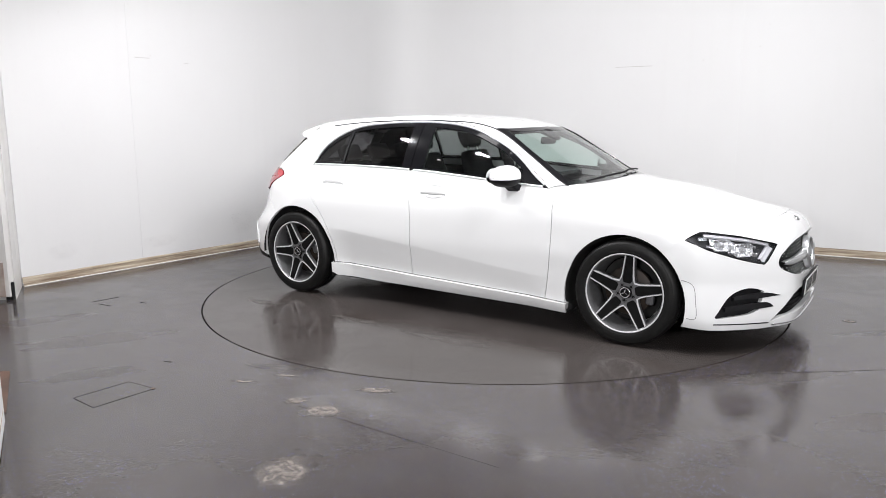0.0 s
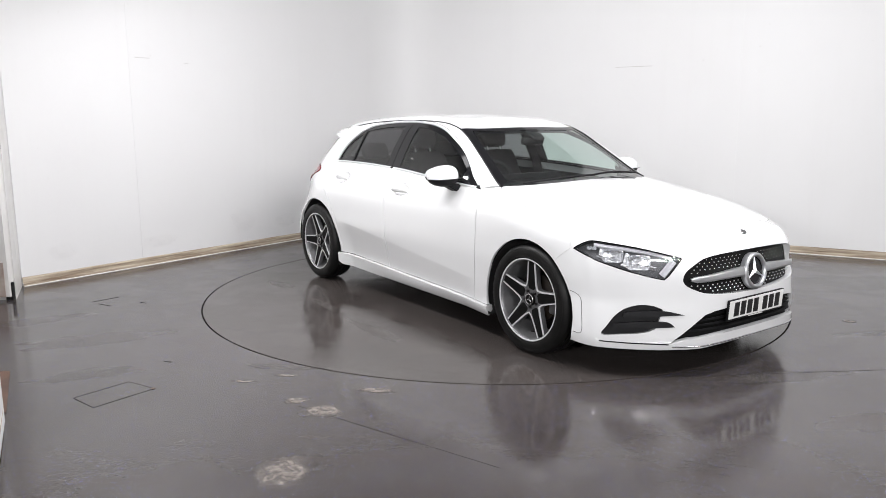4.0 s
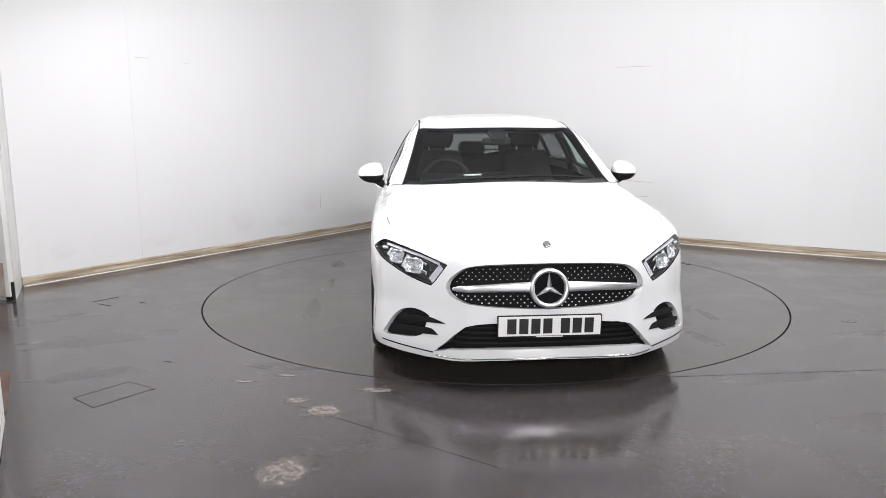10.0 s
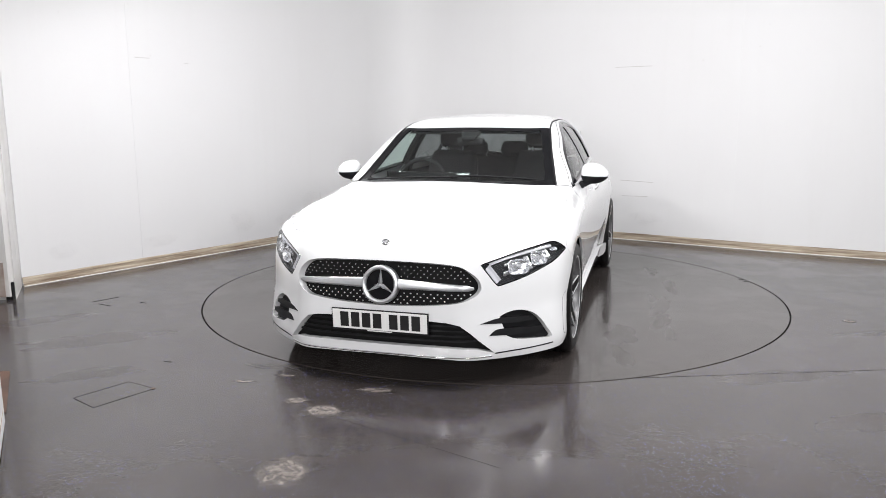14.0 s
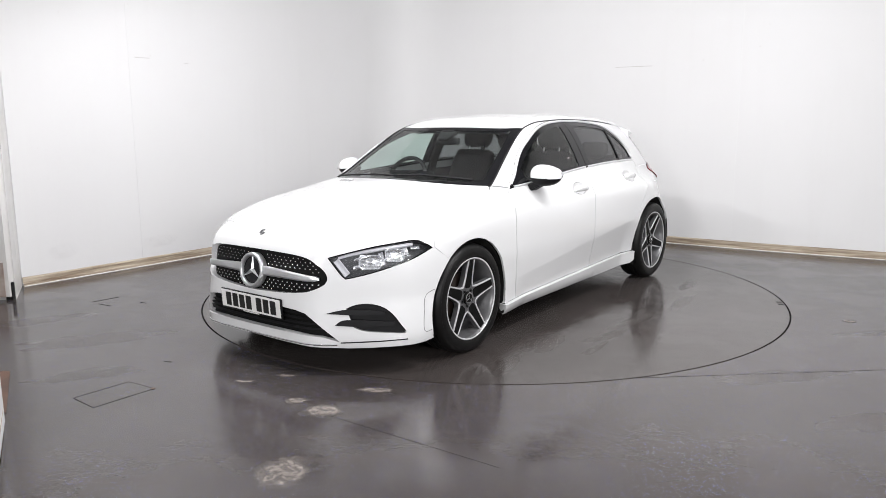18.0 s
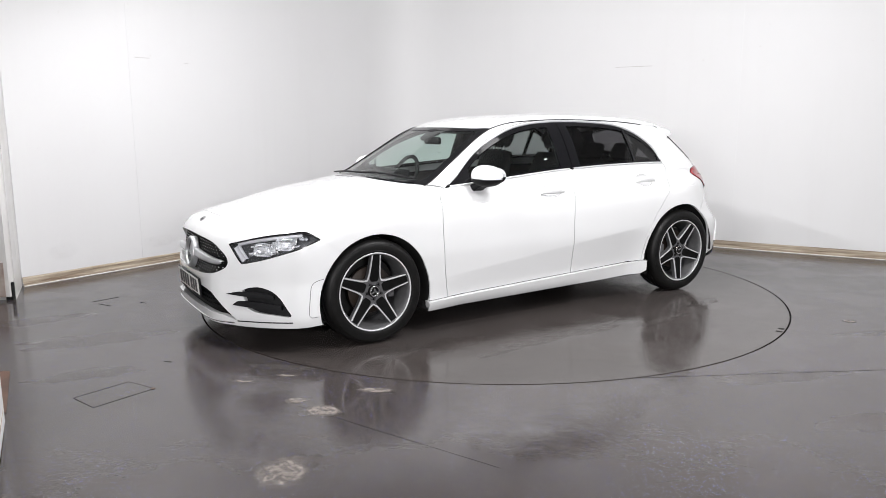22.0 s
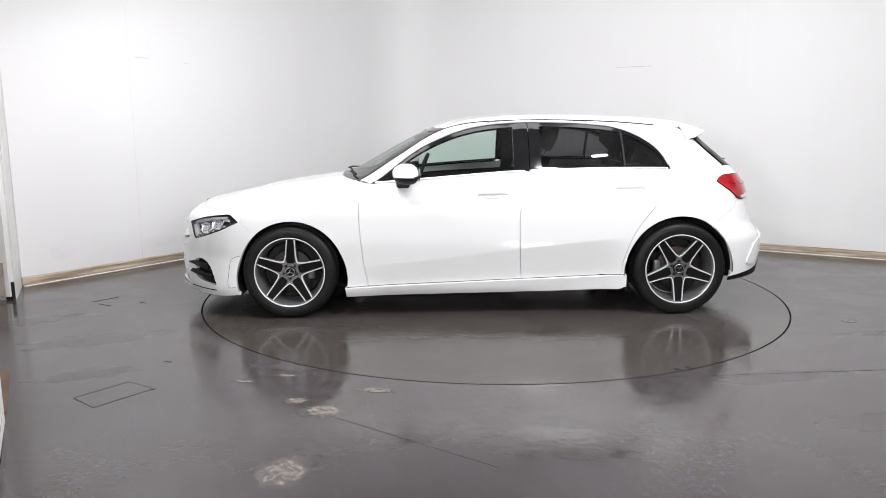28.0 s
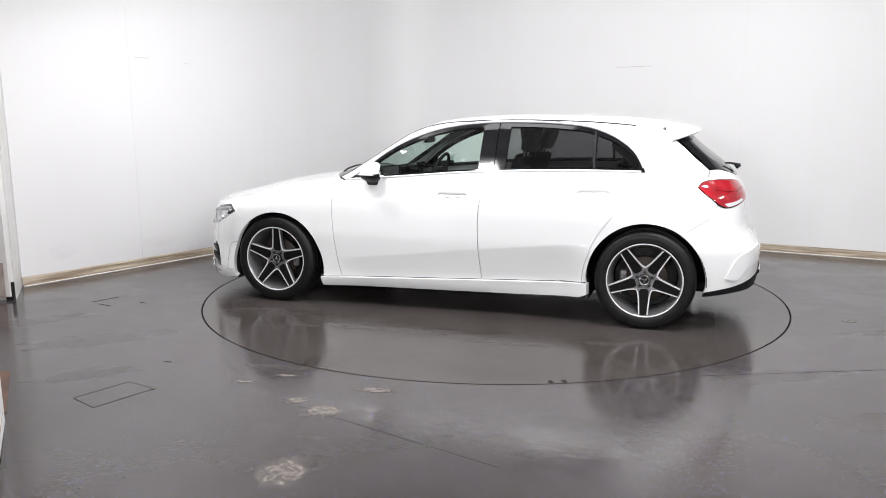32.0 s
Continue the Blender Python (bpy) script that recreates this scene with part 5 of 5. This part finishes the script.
def door_mirror(flip):
    """Rounded cap with a black lower shell and foot, an indicator line and the glass at the back."""
    c = Vector((.540, .908, 1.000))
    bm = bmesh.new()
    n, rows = 32, []
    for j in range(25):
        t = -math.cos(math.pi * j / 24)
        k = max(1e-3, 1 - abs(t) ** (2.7 if t < 0 else 2.2)) ** (.42 if t < 0 else .55)
        row = []
        for i in range(n):
            a = 2 * math.pi * i / n
            ca, sa = math.cos(a), math.sin(a)
            px = .098 * abs(ca) ** .92 * k if ca > 0 else -.074 * abs(ca) ** .62 * k ** .8
            pz = (.072 * abs(sa) ** .86 if sa > 0 else -.068 * abs(sa) ** .86) * k
            row.append(bm.verts.new((c.x + px - .020 * t, c.y + .093 * t, c.z + pz * (1 - .16 * t) - .004 * t)))
        rows.append(row)
    for a, b in zip(rows, rows[1:]):
        for i in range(n):
            bm.faces.new((a[i], a[(i + 1) % n], b[(i + 1) % n], b[i]))
    bmesh.ops.remove_doubles(bm, verts=bm.verts, dist=.0008)
    bmesh.ops.recalc_face_normals(bm, faces=bm.faces)
    geom = bm.verts[:] + bm.edges[:] + bm.faces[:]
    cap = bm.copy()
    cut, lean = Vector((c.x, c.y, c.z - .006)), Vector((.06, .05, 1))
    bmesh.ops.bisect_plane(cap, geom=cap.verts[:] + cap.edges[:] + cap.faces[:], plane_co=cut, plane_no=lean, clear_inner=True)
    bmesh.ops.bisect_plane(bm, geom=geom, plane_co=cut, plane_no=lean, clear_outer=True)
    for v in bm.verts:
        v.co = c + (v.co - c) * .985
    ob = shape_part("door_mirror", cap, PAINT, car, flip, "white door mirror with black lower shell")
    shape_part("lower_shell", bm, TRIM, ob, flip, "black lower shell")
    bm = bmesh.new()
    sect = [(.050, .035), (.050, -.030), (-.045, -.030), (-.045, .035)]
    rows = []
    for t in (0, .35, .7, 1):
        base = Vector((.575 - .02 * t, .795 + .10 * t, .912 + .040 * t))
        k = 1 - .25 * t
        rows.append([bm.verts.new(base + Vector((x * k, 0, z * k * (1 - .45 * t)))) for x, z in sect])
    for a, b in zip(rows, rows[1:]):
        for i in range(4):
            bm.faces.new((a[i], a[(i + 1) % 4], b[(i + 1) % 4], b[i]))
    bm.faces.new(rows[0])
    bm.faces.new(rows[-1])
    bmesh.ops.recalc_face_normals(bm, faces=bm.faces)
    bmesh.ops.bevel(bm, geom=bm.edges[:], offset=.008, segments=2, affect="EDGES")
    shape_part("mirror_foot", bm, TRIM, ob, flip, "black foot of the mirror")
    bm = bmesh.new()
    tube(bm, [(c.x + .100 * math.cos(a) * (1 if math.cos(a) > 0 else .72) - .018 * math.sin(a) ** 3, c.y + .090 * math.sin(a) ** .7, c.z - .009 - .004 * math.sin(a)) for a in [radians(28 + 10 * i) for i in range(11)]], .0045, 6)
    shape_part("indicator", bm, WHITE_LENS, ob, flip, "clear indicator strip")
    bm = bmesh.new()
    ring = [bm.verts.new((c.x - .076 - .018 * math.cos(a) * .8, c.y + math.cos(a) * .072, c.z + .004 + math.sin(a) * .050)) for a in [2 * math.pi * i / 24 for i in range(24)]]
    bm.faces.new(ring)
    bmesh.ops.recalc_face_normals(bm, faces=bm.faces)
    shape_part("mirror_glass", bm, MIRROR, ob, flip)


door_mirror(False)
door_mirror(True)


# ---- wheels ----
def build_wheel():
    """Wheel about the y axis, outside at +y."""
    bm = bmesh.new()
    lathe(bm, [(.2470, .090), (.2470, .098), (.2445, .1015), (.2385, .1005), (.2315, .092), (.2280, .078), (.2215, .050), (.2130, .020), (.2070, -.02), (.2100, -.085), (.2300, -.10), (.2400, -.105)], 72)
    w = part("wheel", bm, BARREL, car, "grey five-spoke alloy wheel with machined edges")
    sharp(w.data, 30)
    bm = bmesh.new()
    lathe(bm, [(.2372, .1000), (.2395, .1030), (.2455, .1030), (.2478, .0995)], 72)
    part("machined_lip", bm, ALLOY_CUT, w)
    bm = bmesh.new()
    half = [(.241, .099), (.247, .1035), (.254, .1062), (.268, .1085), (.286, .1085), (.300, .1055), (.310, .100), (.3180, .092), (.3235, .080), (.3265, .062), (.3272, .047), (.3190, .045), (.3190, .037), (.3278, .035), (.3280, .012), (.3200, .010)]
    prof = half + [(r, -y) for r, y in half[::-1]]
    lathe(bm, prof, 72)
    t = part("tyre", bm, RUBBER, w, "black road tyre")
    sharp(t.data, 35)
    for r, h in ((.2590, .1070), (.3005, .1050)):
        bm = bmesh.new()
        lathe(bm, [(r - .0025, h - .001), (r - .001, h + .0012), (r + .001, h + .0010), (r + .0025, h - .002)], 72)
        part("sidewall_ridge", bm, RUBBER, w)
    bm = bmesh.new()
    lathe(bm, [(.06, .018), (.145, .018), (.150, .014), (.150, -.010), (.06, -.010)], 48)
    part("brake_disc", bm, DISC, w, "worn steel brake disc")
    bm = bmesh.new()
    lathe(bm, [(.001, .030), (.072, .030), (.078, .022), (.078, -.05), (.20, -.06)], 40)
    part("hub", bm, LINER, w)
    bm = bmesh.new()
    box(bm, -.165, -.115, -.005, .034, -.055, .055, .012)
    part("brake_caliper", bm, ALLOY_DARK, w, "grey brake caliper")

    def face(r):
        return .072 + .022 * min(1, max(0, (r - .05) / .18)) ** 1.3

    def plate(bm, left, rightside, drop, lift):
        """A bar between two edge lines of (across, radius) points, its back lower by drop."""
        top, low = [], []
        for (a, ra), (b, rb) in zip(left, rightside):
            top.append((bm.verts.new((a, face(ra) + lift, ra)), bm.verts.new((b, face(rb) + lift, rb))))
            low.append((bm.verts.new((a * 1.05, face(ra) + lift - drop, ra)), bm.verts.new((b * 1.05, face(rb) + lift - drop, rb))))
        for i in range(len(top) - 1):
            bm.faces.new((top[i][0], top[i][1], top[i + 1][1], top[i + 1][0]))
            bm.faces.new((low[i][0], low[i + 1][0], low[i + 1][1], low[i][1]))
            bm.faces.new((top[i][0], top[i + 1][0], low[i + 1][0], low[i][0]))
            bm.faces.new((top[i][1], low[i][1], low[i + 1][1], top[i + 1][1]))
        for e in (0, -1):
            bm.faces.new((top[e][0], top[e][1], low[e][1], low[e][0]))
        bmesh.ops.recalc_face_normals(bm, faces=bm.faces)

    # outline of half a spoke, from the rim to the notch between two spokes and the hub
    edge = [(.0285, .2400), (.0315, .200), (.0345, .155), (.0385, .112), (.0430, .088), (.0505, .0695)]
    root = [(.0300, .0413), (.0215, .0296)]
    inner = [(.0222, .2390), (.0252, .200), (.0281, .155), (.0318, .112), (.0352, .089), (.0455, .0635)]
    channel = [(.0190, .2380), (.0218, .200), (.0245, .155), (.0278, .112), (.0300, .090), (.0290, .074), (.0200, .060)]

    def turned(line, s):
        return [(s * a, r) for a, r in line]

    for k in range(5):
        turn = pose(0, 0, 0, 0, 72 * k, 0)
        bm = bmesh.new()
        plate(bm, turned(edge + root, -1), turned(edge + root, 1), .034, -.004)
        ob = part("spoke", bm, ALLOY_DARK, w, smooth=False)
        ob.matrix_basis = turn
        bm = bmesh.new()
        plate(bm, turned(channel, -1), turned(channel, 1), .004, -.0025)
        ob = part("spoke_channel", bm, SPOKE_DARK, w, "black channel along the spoke", smooth=False)
        ob.matrix_basis = turn
        for s in (1, -1):
            bm = bmesh.new()
            plate(bm, turned(edge, s), turned(inner, s), .0062, 0)
            ob = part("spoke_edge", bm, ALLOY_CUT, w, "bright machined spoke edge", smooth=False)
            ob.matrix_basis = turn
        bm = bmesh.new()
        lathe(bm, [(.0001, .071), (.0075, .071), (.0085, .067), (.0085, .05)], 6)
        ob = part("wheel_bolt", bm, SPOKE_DARK, w)
        ob.matrix_basis = turn @ pose(.050 * math.sin(radians(36)), 0, .050 * math.cos(radians(36)))
        bm = bmesh.new()
        lathe(bm, [(.0115, .064), (.0120, .0700), (.0135, .0700), (.0150, .056)], 14)
        ob = part("bolt_seat", bm, SPOKE_DARK, w)
        ob.matrix_basis = turn @ pose(.050 * math.sin(radians(36)), 0, .050 * math.cos(radians(36)))
    bm = bmesh.new()
    lathe(bm, [(.0001, .082), (.024, .082), (.0255, .0835), (.0340, .0830), (.0375, .079), (.040, .066), (.058, .060), (.060, .030)], 40)
    cap = part("centre_cap", bm, SPOKE_DARK, w, "round centre cap with a silver emblem")
    sharp(cap.data, 30)
    bm = bmesh.new()
    lathe(bm, [(.0265, .0830), (.0285, .0848), (.0325, .0845), (.0340, .0825)], 40)
    part("cap_ring", bm, CHROME, w)
    bm = bmesh.new()
    for a in (0, 120, 240):
        blade(bm, .025, .0048, .004, pose(0, .0825, 0, -90, 0, 0) @ pose(0, 0, 0, 0, 0, 180 + a))
    part("cap_blades", bm, CHROME, w, smooth=False)
    bm = bmesh.new()
    tube(bm, [(.196 * math.sin(radians(195)), .05, .196 * math.cos(radians(195))), (.188 * math.sin(radians(195)), .085, .188 * math.cos(radians(195)))], .004, 6)
    part("valve", bm, LINER, w)
    return w


WHEEL_Y = .790
front_left = build_wheel()
front_left.matrix_basis = pose(1.3645, WHEEL_Y, .3275) @ pose(0, 0, 0, 0, -3, 0)
for x, y, turn, spin in ((-1.3645, WHEEL_Y - .004, 0, 180), (1.3645, -WHEEL_Y, 180, -6.5), (-1.3645, -WHEEL_Y + .004, 180, 20)):
    copy_thing(front_left, pose(x, y, .3275, 0, 0, turn) @ pose(0, 0, 0, 0, spin, 0))


# ---- underside and arch liners ----
for cx, cz, r in ((1.350, .318, .374), (-1.363, .325, .385)):
    for s in (1, -1):
        bm = bmesh.new()
        rows = []
        for i in range(25):
            a = radians(-24 + (228 if cx > 0 else 208) * i / 24)
            k = r + (.03 if cx > 0 else .008) * max(0, .35 - math.sin(a)) / .7
            rows.append([bm.verts.new((cx + k * q * math.cos(a), s * y, cz + k * q * math.sin(a))) for y, q in ((.868, .985), (.84, 1.0), (.55, 1.0), (.54, .3))])
        for a, b in zip(rows, rows[1:]):
            for j in range(3):
                bm.faces.new((a[j], a[j + 1], b[j + 1], b[j]))
        bmesh.ops.recalc_face_normals(bm, faces=bm.faces)
        part("arch_liner", bm, LINER, car, "dark wheel arch liner")
bm = bmesh.new()
box(bm, -.98, .985, -.80, .80, .16, .20, .01)
box(bm, .97, 2.02, -.53, .53, .15, .24, .01)
box(bm, -1.86, -.97, -.53, .53, .20, .27, .01)
part("underbody", bm, LINER, car, "black underbody panels")
panel("hood_lining", "top", scaled_loop(hood_loop, (1.5, 0), .97), LINER, hood, step=.12, out=-.03, depth=0, gap=0)
card = SEAM_A[3:] + [(.80, .20), (-.95, .23)] + SEAM_C[::-1][:-8] + [(-1.25, .985), (-.9, .985), (-.3, .975), (.3, .945), (.80, .90)]
panel("door_lining", "side", card, LEATHER, car, step=.07, out=-.055, depth=0, gap=0, both=True, label="black inner door trim")
lining_half = [(x, y - .015) for x, y in TOP_EDGE[::-1] + DITCH[1:]]
lining_half = [(x, max(y, 0)) for x, y in lining_half] + [(-1.42, 0)]
lin = lining_half + [(x, -y) for x, y in lining_half[-2:0:-1] if y > 0]
panel("headliner", "top", lin, HEADLINER, roof, step=.12, out=-.05, depth=0, gap=0, label="black cloth headliner")
rear_in = ring_of(sidepts((-1.25, .98))) + ring_of(sidepts((-1.25, 1.08), (-1.1, 1.21))) + ring_of(toppts((-1.1, .49), (-1.45, .47), (-1.72, .54))) + ring_of(sidepts((-1.70, .90), (-1.3, .75)))
panel("pillar_lining", "ring", rear_in, HEADLINER, car, step=.08, out=-.05, depth=0, gap=0, both=True, label="black rear pillar trim")


# ---- cabin ----
def lofted(bm, rows, caps=True):
    made = [[bm.verts.new(p) for p in r] for r in rows]
    n = len(rows[0])
    for a, b in zip(made, made[1:]):
        for i in range(n):
            bm.faces.new((a[i], a[(i + 1) % n], b[(i + 1) % n], b[i]))
    if caps:
        bm.faces.new(made[0])
        bm.faces.new(made[-1][::-1])
    bmesh.ops.recalc_face_normals(bm, faces=bm.faces)


def oval(c, hw, ht, axis_u, axis_v, n=20, power=.55):
    c, u, v = Vector(c), Vector(axis_u), Vector(axis_v)
    out = []
    for i in range(n):
        a = 2 * math.pi * i / n
        ca, sa = math.cos(a), math.sin(a)
        out.append(c + u * hw * math.copysign(abs(ca) ** power, ca) + v * ht * math.copysign(abs(sa) ** power, sa))
    return out


def seat(y, x):
    bm = bmesh.new()
    lofted(bm, [oval((x + .25 - .5 * t, y, .50 + .02 * math.sin(t * 3) - .05 * t), .245 + .01 * math.sin(3 * t), .075, (0, 1, 0), (0, 0, 1)) for t in [i / 8 for i in range(9)]])
    ob = part("seat", bm, LEATHER, car, "black front seat")
    bm = bmesh.new()
    d = Vector((-.36, 0, 1)).normalized()
    nrm = Vector((1, 0, .36)).normalized()
    lofted(bm, [oval(Vector((x - .20, y, .50)) + d * (.64 * t), .245 - .055 * t ** 2 * (1 if t < .95 else 1.3), .065 - .015 * t, (0, 1, 0), nrm) for t in [i / 10 for i in range(11)]])
    part("backrest", bm, LEATHER, ob)
    bm = bmesh.new()
    base = Vector((x - .20, y, .50)) + d * .64
    lofted(bm, [oval(base + d * (.045 + .19 * t), .135 - .03 * abs(2 * t - 1) ** 3, .05 - .012 * abs(2 * t - 1) ** 2, (0, 1, 0), nrm) for t in [i / 8 for i in range(9)]])
    part("headrest", bm, LEATHER, ob)
    bm = bmesh.new()
    for s in (-.07, .07):
        tube(bm, [base + Vector((0, s, 0)) - d * .05, base + Vector((0, s, 0)) + d * .09], .006, 6)
    part("headrest_posts", bm, SATIN, ob)


seat(-.37, -.04)
seat(.37, -.04)
bm = bmesh.new()
lofted(bm, [oval((-.52 - .45 * t, 0, .50 - .02 * t), .62, .08, (0, 1, 0), (0, 0, 1)) for t in [i / 6 for i in range(7)]])
bench = part("rear_bench", bm, LEATHER, car, "black rear bench")
bm = bmesh.new()
d = Vector((-.42, 0, 1)).normalized()
lofted(bm, [oval(Vector((-.95, 0, .50)) + d * (.56 * t), .62 - .04 * t, .06, (0, 1, 0), Vector((1, 0, .42)).normalized()) for t in [i / 8 for i in range(9)]])
part("backrest", bm, LEATHER, bench)
for y in (-.38, 0, .38):
    bm = bmesh.new()
    lofted(bm, [oval(Vector((-.95, y, .50)) + d * (.585 + .13 * t), .125 - .02 * abs(2 * t - 1) ** 3, .04, (0, 1, 0), (1, 0, .3)) for t in [i / 6 for i in range(7)]])
    part("headrest", bm, LEATHER, bench)

bm = bmesh.new()
sect = [(1.02, .955), (.90, .965), (.74, .950), (.64, .915), (.60, .86), (.60, .74), (.66, .62), (.80, .45), (1.05, .42), (1.08, .80)]
lofted(bm, [[Vector((x - .10 * abs(t) ** 2 * (x > .8), .70 * t, z - .02 * abs(t) ** 4)) for x, z in sect] for t in [-1 + i / 8 for i in range(17)]])
dash = shape_part("dashboard", bm, LEATHER, car, label="black dashboard")
bm = bmesh.new()
box(bm, .655, .672, -.56, .06, .905, 1.005, .005)
part("display_screen", bm, GLOSS_BLACK, dash, "wide black display")
bm = bmesh.new()
box(bm, -.35, .62, -.11, .11, .30, .60, .03)
part("centre_console", bm, TRIM, dash)
W = pose(.47, -.37, .912, 0, -24, 0)
bm = bmesh.new()
tube(bm, [W @ Vector((0, .182 * math.cos(a), .182 * math.sin(a))) for a in [2 * math.pi * i / 40 for i in range(40)]], .0155, 8, closed=True)
wheel_in = part("steering_wheel", bm, LEATHER, dash, "black leather steering wheel")
bm = bmesh.new()
box(bm, -.02, .035, -.075, .075, -.055, .055, .018, W)
for a in (0, 180, 270):
    box(bm, -.008, .014, -.022, .022, .04, .178, .006, W @ pose(0, 0, 0, a - 90, 0, 0))
part("steering_boss", bm, TRIM, dash)
bm = bmesh.new()
tube(bm, [W @ Vector((.03, 0, 0)), (.68, -.37, .80)], .03, 10)
part("steering_column", bm, TRIM, dash)
bm = bmesh.new()
box(bm, .40, .44, -.105, .105, 1.185, 1.240, .018)
mir = part("interior_mirror", bm, TRIM, windscreen, "black rear-view mirror")
bm = bmesh.new()
lofted(bm, [oval((.40 + .10 * t, 0, 1.278 - .052 * t), .075 - .03 * t, .022 - .008 * t, (0, 1, 0), (.46, 0, .88)) for t in [i / 5 for i in range(6)]])
part("sensor_housing", bm, TRIM, windscreen, "black sensor housing behind the windscreen")
bm = bmesh.new()
box(bm, -1.0, .95, -.72, .72, .26, .30, .01)
part("cabin_floor", bm, LINER, car, "black cabin carpet")
bm = bmesh.new()
box(bm, -1.75, -1.18, -.62, .62, .90, .93, .01)
part("parcel_shelf", bm, LINER, car, "black parcel shelf")
bm = bmesh.new()
for s in (1, -1):
    lofted(bm, [oval((-.29 - .03 * math.sin(t * 3), s * (.73 - .16 * t * t), .92 + .36 * t), .05, .014, (1, 0, 0), (0, 1, 0)) for t in [i / 6 for i in range(7)]])
part("pillar_trim", bm, LEATHER, car, "dark door pillar trim")


def motions():
    """The turntable and the car on it turn together at a steady pace."""
    rows_t, rows_c = [], []
    for t, a in TURN:
        rows_t.append((t, pose(0, 0, 0, 0, 0, a)))
        c, s = math.cos(radians(a)), math.sin(radians(a))
        rows_c.append((t, pose(CAR_X * c - CAR_Y * s, CAR_X * s + CAR_Y * c, 0.001, 0, 0, a)))
    walk(turntable, rows_t)
    walk(car, rows_c)


motions()
